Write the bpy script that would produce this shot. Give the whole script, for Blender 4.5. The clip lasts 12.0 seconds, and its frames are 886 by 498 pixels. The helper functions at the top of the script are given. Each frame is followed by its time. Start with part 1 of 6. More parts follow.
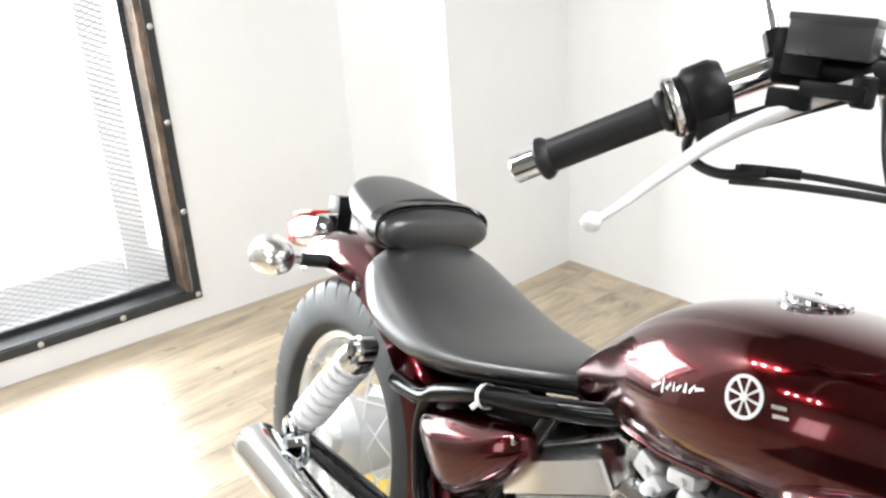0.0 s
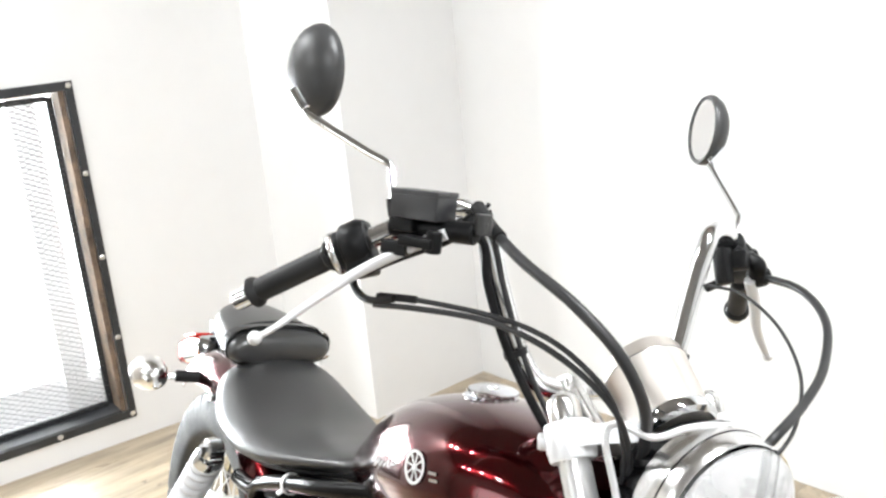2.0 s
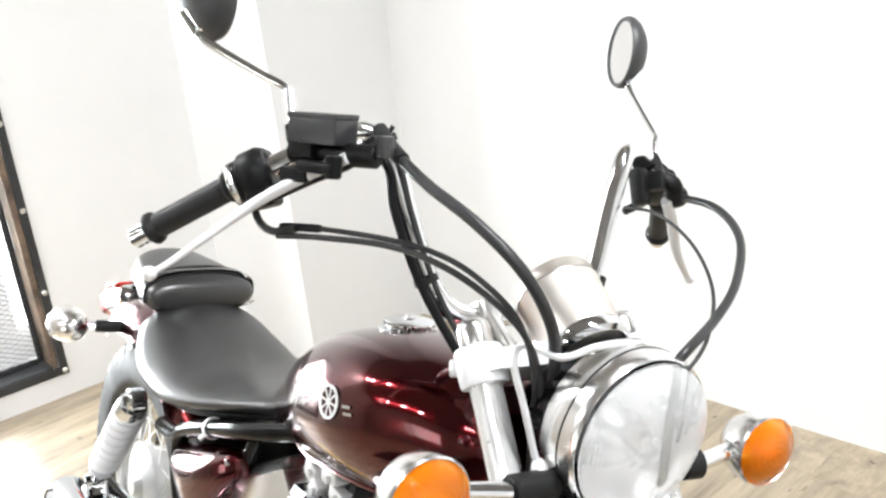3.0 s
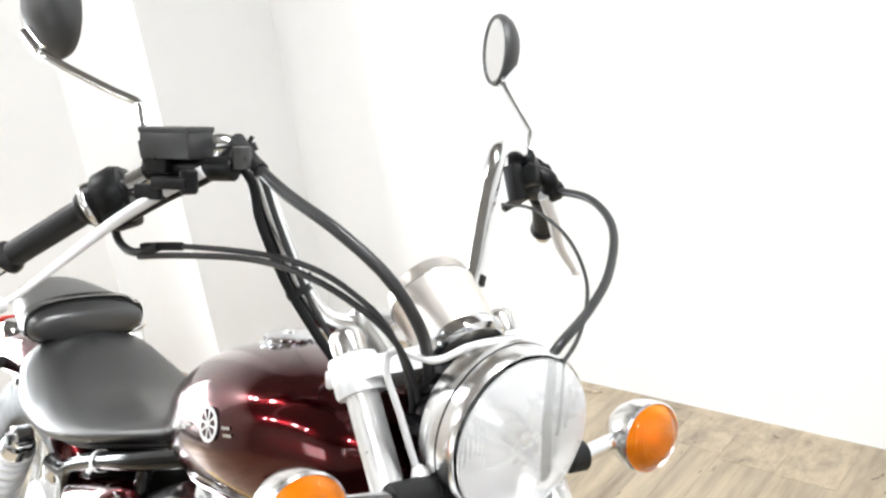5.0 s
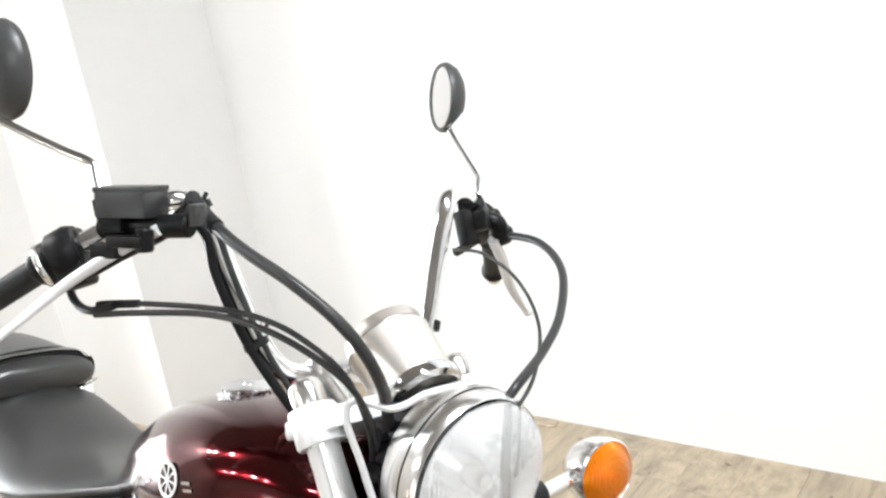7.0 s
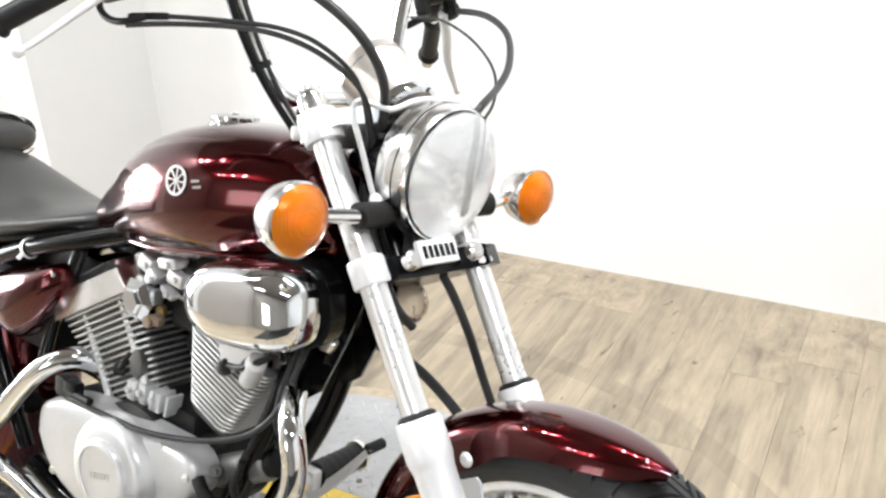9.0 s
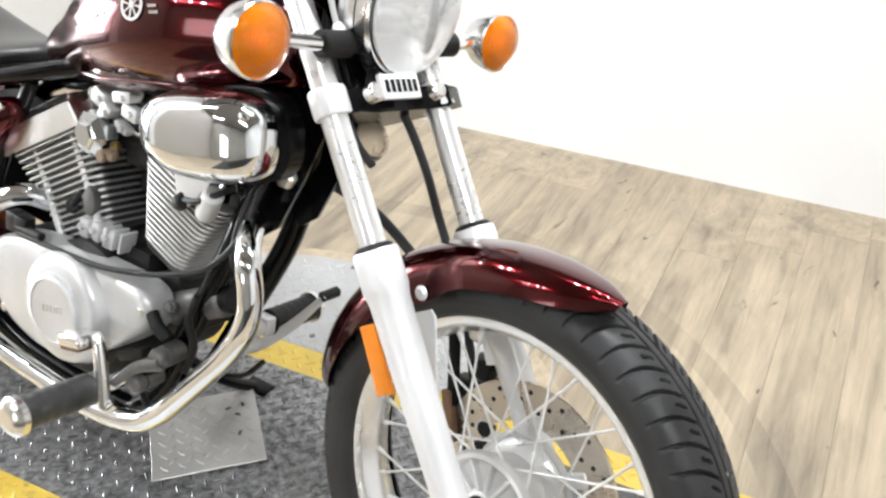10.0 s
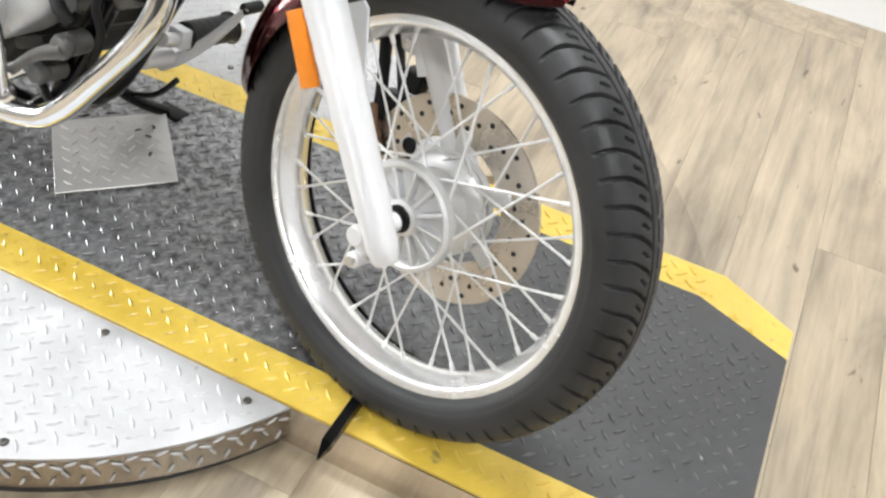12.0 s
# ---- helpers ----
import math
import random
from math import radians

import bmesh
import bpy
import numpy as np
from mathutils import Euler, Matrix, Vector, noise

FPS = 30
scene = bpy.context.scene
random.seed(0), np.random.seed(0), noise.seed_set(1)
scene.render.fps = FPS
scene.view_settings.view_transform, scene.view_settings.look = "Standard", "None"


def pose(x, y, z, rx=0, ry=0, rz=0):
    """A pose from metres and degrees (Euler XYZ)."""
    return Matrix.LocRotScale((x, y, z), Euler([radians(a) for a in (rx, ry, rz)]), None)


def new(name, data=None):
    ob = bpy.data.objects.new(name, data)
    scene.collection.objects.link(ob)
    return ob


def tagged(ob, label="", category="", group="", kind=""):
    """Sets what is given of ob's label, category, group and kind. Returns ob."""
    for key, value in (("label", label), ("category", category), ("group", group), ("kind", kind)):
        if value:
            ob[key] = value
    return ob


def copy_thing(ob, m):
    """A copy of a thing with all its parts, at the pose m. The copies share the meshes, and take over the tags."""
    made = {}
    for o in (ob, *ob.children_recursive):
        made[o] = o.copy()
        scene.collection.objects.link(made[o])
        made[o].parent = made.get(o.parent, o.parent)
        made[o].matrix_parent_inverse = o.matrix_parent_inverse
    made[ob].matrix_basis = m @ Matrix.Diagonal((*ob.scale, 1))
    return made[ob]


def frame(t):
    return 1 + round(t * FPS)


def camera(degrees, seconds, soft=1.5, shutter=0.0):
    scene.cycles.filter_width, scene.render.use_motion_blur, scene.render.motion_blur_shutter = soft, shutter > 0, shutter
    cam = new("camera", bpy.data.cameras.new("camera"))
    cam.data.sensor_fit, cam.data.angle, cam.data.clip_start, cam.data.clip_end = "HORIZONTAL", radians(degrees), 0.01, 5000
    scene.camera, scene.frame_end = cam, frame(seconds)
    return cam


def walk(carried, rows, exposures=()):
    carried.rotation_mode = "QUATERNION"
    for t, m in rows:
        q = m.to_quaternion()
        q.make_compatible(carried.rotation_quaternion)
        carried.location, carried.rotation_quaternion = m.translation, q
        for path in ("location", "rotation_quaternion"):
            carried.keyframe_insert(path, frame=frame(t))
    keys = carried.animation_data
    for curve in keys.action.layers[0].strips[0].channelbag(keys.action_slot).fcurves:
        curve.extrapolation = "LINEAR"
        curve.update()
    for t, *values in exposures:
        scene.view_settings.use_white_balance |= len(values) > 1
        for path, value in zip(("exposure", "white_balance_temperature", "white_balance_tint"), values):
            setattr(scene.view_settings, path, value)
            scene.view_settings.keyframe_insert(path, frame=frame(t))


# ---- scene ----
cam = camera(50.735, 12.0, 2.5)
# seconds, eye, turn (Euler XYZ in degrees)
PATH = [
    (0.0, 1.3978, -0.5234, 1.3060, 67.091, 3.556, 58.136),
    (0.1, 1.4560, -0.5130, 1.3130, 68.550, 3.631, 60.620),
    (0.2, 1.5180, -0.4970, 1.3240, 69.856, 4.000, 62.603),
    (0.3, 1.5810, -0.4860, 1.3360, 71.000, 2.700, 64.300),
    (0.5, 1.6738, -0.4601, 1.3597, 71.221, 2.186, 65.841),
    (0.7, 1.7270, -0.4360, 1.3720, 72.350, 3.700, 65.000),
    (1.0, 1.7565, -0.4225, 1.3814, 73.426, 4.155, 63.304),
    (1.5, 1.7936, -0.4204, 1.3926, 74.713, 4.450, 60.479),
    (2.0, 1.8053, -0.3978, 1.3876, 74.196, 5.202, 57.627),
    (2.5, 1.8015, -0.3705, 1.3689, 72.678, 6.161, 55.579),
    (3.0, 1.8074, -0.3483, 1.3484, 70.697, 6.121, 53.972),
    (5.0, 1.8281, -0.2974, 1.3344, 70.368, 8.173, 48.066),
    (5.5, 1.8264, -0.2840, 1.3400, 71.133, 8.631, 46.764),
    (6.0, 1.8276, -0.2764, 1.3513, 72.491, 9.285, 46.000),
    (6.5, 1.8335, -0.2749, 1.3557, 72.784, 9.210, 45.621),
    (8.3, 1.8800, -0.5570, 1.3310, 67.300, 5.100, 38.680),
    (8.5, 1.8916, -0.5888, 1.3175, 66.577, 3.963, 37.974),
    (9.0, 1.9035, -0.6383, 1.2798, 64.181, 2.482, 36.631),
    (9.5, 1.9118, -0.6642, 1.2450, 60.961, 0.474, 36.155),
    (10.0, 1.9188, -0.6733, 1.2155, 57.811, -0.723, 35.183),
    (10.5, 1.9268, -0.6809, 1.1850, 54.773, -1.896, 34.235),
    (11.0, 1.9329, -0.6888, 1.1383, 50.688, -4.143, 34.209),
    (11.5, 1.9322, -0.6966, 1.0965, 47.812, -6.431, 33.993),
    (12.0, 1.9330, -0.7048, 1.0801, 46.265, -7.301, 33.895),
]
EXPOSURE = 0.0
walk(cam, [(t, pose(x, y, z, rx, ry, rz)) for t, x, y, z, rx, ry, rz in PATH], [(0.0, EXPOSURE), (12.0, EXPOSURE)])

# ---- light ----
# the room's frame: origin in the corner, u along the long white wall, v from that wall towards the camera
FLOOR = -0.087
ROOM = pose(-1.062, 1.45, 0, 0, 0, 9.19)


def room(u, v, z=0.0):
    return ROOM @ Vector((u, -v, z))


# the window wall stands a little out of square
WEST = ROOM @ pose(-0.597, -1.16, 0, 0, 0, -4.3) @ pose(0.63, 1.16, 0)
HEIGHT = 2.7
world = bpy.data.worlds.new("world")
scene.world = world
world.use_nodes = True
world.node_tree.nodes["Background"].inputs[0].default_value = (0.9, 0.95, 1.0, 1)
world.node_tree.nodes["Background"].inputs[1].default_value = 0.6


def area(name, m, sx, sy, watts, colour=(0.93, 0.97, 1.0)):
    data = bpy.data.lights.new(name, "AREA")
    data.shape, data.size, data.size_y, data.energy, data.color = "RECTANGLE", sx, sy, watts, colour
    ob = new(name, data)
    ob.matrix_basis = m
    return ob


# daylight in the screened window, and in the shop window behind the camera
window_light = area("window_light", WEST @ pose(-1.45, -1.92, 1.05, 0, -90, 0), 1.70, 1.60, 320, (0.91, 0.965, 1.0))
area("shop_window_light", ROOM @ pose(0.875, -5.35, 0.875, -90, 0, 0), 0.98, 0.98, 16, (0.93, 0.98, 1.0))
# rows of ceiling lamps
LAMPS = [(u, 2.36, 9.4) for u in (-0.50, -0.20, 0.16, 0.42)] + [(u, 4.3, 9.0) for u in (-0.2, 0.1, 0.5, 0.8)]
# two further rows, added out of view to brighten the walls and pier
LAMPS += [(u, 1.3, 13.0) for u in (2.15, 2.45, 2.8, 3.1)] + [(u, 3.3, 9.3) for u in (3.0, 3.3, 3.7, 4.0)]
for lu, lv, watts in LAMPS:
    area("ceiling_lamp_light", ROOM @ pose(lu, -lv, HEIGHT - 0.06, 0, 0, 0), 0.07, 0.07, watts)

# ---- materials ----


def nodes_of(name):
    m = bpy.data.materials.new(name)
    m.use_nodes = True
    t = m.node_tree
    return m, t, t.nodes["Principled BSDF"], t.links


def mat(name, base, rough=0.5, metal=0.0, coat=0.0, vary=0.12, scale=12.0, rvary=0.08, bump=0.0, bscale=150.0, spec=0.5, dark=None, wear=0.0):
    """Two scales of noise on colour and roughness, and a fine relief."""
    m, t, b, l = nodes_of(name)
    geo = t.nodes.new("ShaderNodeTexCoord")
    n1 = t.nodes.new("ShaderNodeTexNoise")
    n1.inputs["Scale"].default_value = scale
    n1.inputs["Detail"].default_value = 5
    n2 = t.nodes.new("ShaderNodeTexNoise")
    n2.inputs["Scale"].default_value = scale * 9
    n2.inputs["Detail"].default_value = 3
    l.new(geo.outputs["Object"], n1.inputs["Vector"])
    l.new(geo.outputs["Object"], n2.inputs["Vector"])
    add = t.nodes.new("ShaderNodeMath")
    add.operation = "MULTIPLY_ADD"
    add.inputs[1].default_value = 0.35
    l.new(n2.outputs["Fac"], add.inputs[0])
    l.new(n1.outputs["Fac"], add.inputs[2])
    ramp = t.nodes.new("ShaderNodeMapRange")
    ramp.inputs[1].default_value, ramp.inputs[2].default_value = 0.45, 0.95
    l.new(add.outputs[0], ramp.inputs[0])
    mix = t.nodes.new("ShaderNodeMix")
    mix.data_type = "RGBA"
    low = dark if dark else tuple(c * (1 - vary) for c in base)
    mix.inputs[6].default_value = (*low, 1)
    mix.inputs[7].default_value = (*[min(1, c * (1 + vary * 0.5)) for c in base], 1)
    l.new(ramp.outputs[0], mix.inputs[0])
    l.new(mix.outputs[2], b.inputs["Base Color"])
    rr = t.nodes.new("ShaderNodeMapRange")
    rr.inputs[3].default_value, rr.inputs[4].default_value = max(0.02, rough - rvary), min(1, rough + rvary)
    l.new(ramp.outputs[0], rr.inputs[0])
    l.new(rr.outputs[0], b.inputs["Roughness"])
    b.inputs["Metallic"].default_value = metal
    b.inputs["Coat Weight"].default_value = coat
    b.inputs["Coat Roughness"].default_value = 0.03
    b.inputs["Specular IOR Level"].default_value = spec
    if wear:
        # chips and scuffs down to a darker ground
        n4 = t.nodes.new("ShaderNodeTexNoise")
        n4.inputs["Scale"].default_value = 26.0
        n4.inputs["Detail"].default_value = 7
        n4.inputs["Roughness"].default_value = 0.66
        l.new(geo.outputs["Object"], n4.inputs["Vector"])
        chip = t.nodes.new("ShaderNodeMapRange")
        chip.inputs[1].default_value, chip.inputs[2].default_value, chip.inputs[4].default_value = 0.63, 0.69, wear
        l.new(n4.outputs["Fac"], chip.inputs[0])
        mix2 = t.nodes.new("ShaderNodeMix")
        mix2.data_type = "RGBA"
        mix2.inputs[7].default_value = (0.12, 0.105, 0.085, 1)
        l.new(chip.outputs[0], mix2.inputs[0])
        l.new(mix.outputs[2], mix2.inputs[6])
        l.new(mix2.outputs[2], b.inputs["Base Color"])
    if bump:
        n3 = t.nodes.new("ShaderNodeTexNoise")
        n3.inputs["Scale"].default_value = bscale
        n3.inputs["Detail"].default_value = 3
        l.new(geo.outputs["Object"], n3.inputs["Vector"])
        bp = t.nodes.new("ShaderNodeBump")
        bp.inputs["Strength"].default_value = bump
        bp.inputs["Distance"].default_value = 0.001
        l.new(n3.outputs["Fac"], bp.inputs["Height"])
        l.new(bp.outputs[0], b.inputs["Normal"])
    return m


def glow(name, colour, strength, base=1.0):
    m, t, b, l = nodes_of(name)
    b.inputs["Base Color"].default_value = (*[c * base for c in colour], 1)
    b.inputs["Emission Color"].default_value = (*colour, 1)
    b.inputs["Emission Strength"].default_value = strength
    return m


def wood_planks(name):
    """Weathered plank print, streaked along x, another cut of it on each plank."""
    m, t, b, l = nodes_of(name)
    tc = t.nodes.new("ShaderNodeTexCoord")
    info = t.nodes.new("ShaderNodeObjectInfo")
    shift = t.nodes.new("ShaderNodeVectorMath")
    shift.operation = "MULTIPLY_ADD"
    shift.inputs[1].default_value = (31.0, 17.0, 5.0)
    l.new(info.outputs["Random"], shift.inputs[0])
    l.new(tc.outputs["Object"], shift.inputs[2])

    def streak(sx, sy, detail, rough):
        mp = t.nodes.new("ShaderNodeMapping")
        mp.inputs["Scale"].default_value = (sx, sy, 1)
        l.new(shift.outputs[0], mp.inputs[0])
        n = t.nodes.new("ShaderNodeTexNoise")
        n.inputs["Scale"].default_value = 1.0
        n.inputs["Detail"].default_value = detail
        n.inputs["Roughness"].default_value = rough
        n.inputs["Distortion"].default_value = 0.6
        l.new(mp.outputs[0], n.inputs["Vector"])
        return n.outputs["Fac"]

    broad, fine, patch, fleck = streak(1.9, 13.0, 6, 0.60), streak(4.0, 70.0, 4, 0.65), streak(3.2, 9.0, 5, 0.62), streak(10.0, 30.0, 3, 0.55)

    def ramp(fac, *stops):
        r = t.nodes.new("ShaderNodeValToRGB")
        r.color_ramp.elements[0].position, r.color_ramp.elements[0].color = stops[0][0], (*stops[0][1], 1)
        r.color_ramp.elements[1].position, r.color_ramp.elements[1].color = stops[-1][0], (*stops[-1][1], 1)
        for p, c in stops[1:-1]:
            r.color_ramp.elements.new(p).color = (*c, 1)
        l.new(fac, r.inputs[0])
        return r.outputs[0]

    def times(a_, b_, fac):
        x = t.nodes.new("ShaderNodeMix")
        x.data_type, x.blend_type = "RGBA", "MULTIPLY"
        x.inputs[0].default_value = fac
        l.new(a_, x.inputs[6])
        l.new(b_, x.inputs[7])
        return x.outputs[2]

    col = ramp(broad, (0.30, (0.235, 0.188, 0.132)), (0.43, (0.385, 0.312, 0.217)), (0.64, (0.52, 0.428, 0.302)))
    col = times(col, ramp(fine, (0.30, (0.70, 0.68, 0.66)), (0.55, (1, 1, 1))), 0.7)
    col = times(col, ramp(patch, (0.36, (0.66, 0.645, 0.64)), (0.58, (1, 1, 1))), 0.5)
    # knots and dark chips
    col = times(col, ramp(fleck, (0.275, (0.20, 0.17, 0.14)), (0.32, (1, 1, 1))), 0.85)
    # the ring that the turning runway has scuffed into the floor
    geo = t.nodes.new("ShaderNodeNewGeometry")
    far = t.nodes.new("ShaderNodeVectorMath")
    far.operation = "DISTANCE"
    far.inputs[1].default_value = (0.844, 0.134, FLOOR)
    l.new(geo.outputs["Position"], far.inputs[0])
    off = t.nodes.new("ShaderNodeMath")
    off.operation = "COMPARE"
    off.inputs[1].default_value, off.inputs[2].default_value = 1.055, 0.030
    l.new(far.outputs["Value"], off.inputs[0])
    scuff = t.nodes.new("ShaderNodeMath")
    scuff.operation = "MULTIPLY"
    l.new(off.outputs[0], scuff.inputs[0])
    l.new(patch, scuff.inputs[1])
    col = times(col, ramp(scuff.outputs[0], (0.38, (1, 1, 1)), (0.62, (0.50, 0.48, 0.47))), 0.52)
    tone = t.nodes.new("ShaderNodeHueSaturation")
    val = t.nodes.new("ShaderNodeMapRange")
    val.inputs[3].default_value, val.inputs[4].default_value = 0.95, 1.06
    l.new(info.outputs["Random"], val.inputs[0])
    l.new(val.outputs[0], tone.inputs["Value"])
    l.new(col, tone.inputs["Color"])
    l.new(tone.outputs[0], b.inputs["Base Color"])
    b.inputs["Roughness"].default_value = 0.35
    b.inputs["Specular IOR Level"].default_value = 0.9
    bp = t.nodes.new("ShaderNodeBump")
    bp.inputs["Strength"].default_value, bp.inputs["Distance"].default_value = 0.25, 0.001
    l.new(fine, bp.inputs["Height"])
    l.new(bp.outputs[0], b.inputs["Normal"])
    return m


def lamp_glass(name, colour, rough=0.06, flutes=0.0, clear=1.0):
    m, t, b, l = nodes_of(name)
    b.inputs["Base Color"].default_value = (*colour, 1)
    b.inputs["Roughness"].default_value = rough
    b.inputs["Transmission Weight"].default_value = clear
    b.inputs["IOR"].default_value = 1.45
    if flutes:
        tc = t.nodes.new("ShaderNodeTexCoord")
        w = t.nodes.new("ShaderNodeTexWave")
        w.bands_direction = "Y"
        w.inputs["Scale"].default_value = 95
        w.inputs["Distortion"].default_value = 1.0
        l.new(tc.outputs["Object"], w.inputs["Vector"])
        bp = t.nodes.new("ShaderNodeBump")
        bp.inputs["Strength"].default_value, bp.inputs["Distance"].default_value = flutes, 0.002
        l.new(w.outputs["Fac"], bp.inputs["Height"])
        l.new(bp.outputs[0], b.inputs["Normal"])
    return m


WALL = mat("wall_paint", (0.86, 0.86, 0.86), 0.6, vary=0.03, scale=1.5, bump=0.15, bscale=220)
CEILING = mat("ceiling_paint", (0.20, 0.185, 0.17), 0.8, vary=0.06, scale=2)
SHOPWALL = mat("tan_shop_wall", (0.32, 0.298, 0.27), 0.7, vary=0.2, scale=1.2)
BEIGEWALL = mat("pale_beige_wall_paint", (0.45, 0.42, 0.385), 0.6, vary=0.06, scale=1.2)
PLANK = wood_planks("weathered_plank")
SUBFLOOR = mat("floor_joint", (0.20, 0.15, 0.10), 0.8)
PAINT = mat("maroon_paint", (0.076, 0.0008, 0.0026), 0.17, metal=0.95, coat=0.85, vary=0.12, scale=5, rvary=0.03, bump=0.02, bscale=900)
CHROME = mat("chrome", (0.83, 0.85, 0.87), 0.07, metal=1.0, vary=0.05, scale=8, rvary=0.03)
BARCHROME = mat("bar_chrome", (0.88, 0.89, 0.90), 0.13, metal=1.0, vary=0.05, scale=8, rvary=0.03)
RIM = mat("silver_rim", (0.90, 0.90, 0.90), 0.26, metal=0.75, vary=0.03, scale=9, rvary=0.03)
SPOKE = mat("zinc_spoke", (0.86, 0.86, 0.86), 0.34, metal=0.45, vary=0.06, scale=9)
GREYCAST = mat("dull_grey_cast", (0.16, 0.157, 0.152), 0.42, metal=0.5, vary=0.3, scale=40, bump=0.15, bscale=400)
TUBE = mat("hard_chrome_tube", (0.88, 0.88, 0.88), 0.28, metal=0.72, vary=0.04, scale=8, rvary=0.04)
CUP = mat("satin_chrome", (0.90, 0.895, 0.885), 0.22, metal=1.0, vary=0.05, scale=8, rvary=0.04)
METER = mat("polished_meter_chrome", (0.86, 0.81, 0.755), 0.36, metal=1.0, vary=0.05, scale=8, rvary=0.03)
SATIN = mat("polished_alloy", (0.74, 0.73, 0.72), 0.24, metal=1.0, vary=0.08, scale=10, rvary=0.06, bump=0.04)
COVER = mat("silver_engine_paint", (0.66, 0.66, 0.665), 0.42, metal=0.55, vary=0.10, scale=11, bump=0.05, bscale=450)
DARKCAST = mat("near_black_cast_alloy", (0.030, 0.029, 0.028), 0.5, metal=0.4, vary=0.5, spec=0.3, scale=22, bump=0.25, bscale=300)
PALETIMBER = mat("pale_weathered_timber", (0.86, 0.79, 0.70), 0.6, vary=0.1, scale=9)
CAST = mat("silver_painted_cast_alloy", (0.74, 0.74, 0.74), 0.38, metal=0.45, vary=0.10, scale=14, bump=0.12, bscale=500)
FORK = mat("pale_alloy_paint", (0.78, 0.78, 0.79), 0.36, metal=0.25, vary=0.06, scale=9, bump=0.05, bscale=500)
FIN = mat("finned_alloy", (0.64, 0.64, 0.635), 0.36, metal=0.75, vary=0.2, scale=25, bump=0.2, bscale=400)
BLACKFIN = mat("near_black_alloy", (0.02, 0.02, 0.02), 0.5, metal=0.3, vary=0.3, scale=30)
PEG = mat("worn_peg_and_fin_shade_grey", (0.085, 0.085, 0.085), 0.36, metal=0.6, vary=0.3, scale=30)
BLACK = mat("gloss_black_paint", (0.004, 0.004, 0.0045), 0.14, coat=0.0, spec=0.2, vary=0.3, scale=10)
PLASTIC = mat("black_plastic", (0.007, 0.007, 0.0075), 0.40, spec=0.18, vary=0.3, scale=20, bump=0.15, bscale=700)
SHELL = mat("grey_black_plastic", (0.045, 0.045, 0.046), 0.42, spec=0.5, vary=0.15, scale=20, bump=0.15, bscale=700)
RUBBER = mat("rubber", (0.010, 0.010, 0.0105), 0.55, spec=0.3, vary=0.35, scale=16, bump=0.2, bscale=500)
TYRE = mat("tyre_rubber", (0.025, 0.025, 0.026), 0.52, spec=0.45, vary=0.45, scale=14, rvary=0.15, bump=0.25, bscale=350)
HOSE = mat("cable_sheath", (0.030, 0.030, 0.031), 0.38, vary=0.2, scale=30, spec=0.35)
VINYL = mat("seat_vinyl", (0.022, 0.022, 0.0224), 0.33, spec=1.0, coat=0.0, vary=0.10, scale=5, rvary=0.004, bump=0.04, bscale=800)
GRIP = mat("grip_rubber", (0.013, 0.013, 0.0135), 0.46, spec=0.35, vary=0.3, scale=25, bump=0.15)
RESERVOIR = mat("reservoir_plastic", (0.035, 0.035, 0.037), 0.34, vary=0.15, scale=25, bump=0.1, bscale=600)
STRAP = mat("strap_vinyl", (0.008, 0.008, 0.008), 0.28, vary=0.2, scale=12)
AMBER = lamp_glass("amber_plastic", (1.0, 0.27, 0.005), 0.05, 0.14, 0.55)
REFLECTOR = mat("amber_reflector", (0.80, 0.24, 0.01), 0.2, vary=0.1, scale=60, coat=0.5)
RED = mat("red_lens", (0.72, 0.03, 0.015), 0.15, coat=0.8)
GLASS = lamp_glass("headlight_glass", (1.0, 1.0, 1.0), 0.04, 0.06, 0.80)
CLEAR = lamp_glass("dial_glass", (0.97, 0.98, 0.98), 0.03)
BOWL = mat("reflector_bowl", (0.90, 0.90, 0.90), 0.30, metal=0.5, vary=0.16, scale=22, bump=0.3, bscale=60)
MIRROR = mat("mirror_glass", (0.92, 0.92, 0.92), 0.02, metal=1.0, vary=0.0, rvary=0.0)
WHITE = mat("white_decal", (0.80, 0.80, 0.79), 0.3, vary=0.05)
STAY = mat("pale_stay_paint", (0.74, 0.75, 0.76), 0.36, metal=0.3, vary=0.06)
DISC = mat("brake_disc_steel", (0.66, 0.60, 0.52), 0.30, metal=0.9, vary=0.12, scale=20)
HOLE = mat("dark_hole", (0.02, 0.02, 0.02), 0.8)
STEEL = mat("black_steel", (0.045, 0.047, 0.050), 0.45, metal=0.4, vary=0.25, scale=9, bump=0.15)
MESH = mat("mesh_steel", (0.16, 0.16, 0.165), 0.5, metal=0.4)
ZINC = mat("bolt_zinc", (0.72, 0.70, 0.66), 0.35, metal=0.9)
TIMBER = mat("old_timber", (0.27, 0.19, 0.13), 0.6, vary=0.2, scale=11, dark=(0.05, 0.035, 0.025), bump=0.4, bscale=90)
PLATE = mat("bare_tread_plate", (0.54, 0.54, 0.545), 0.48, metal=0.25, wear=0.45, vary=0.12, scale=7, rvary=0.08, bump=0.1, bscale=300)


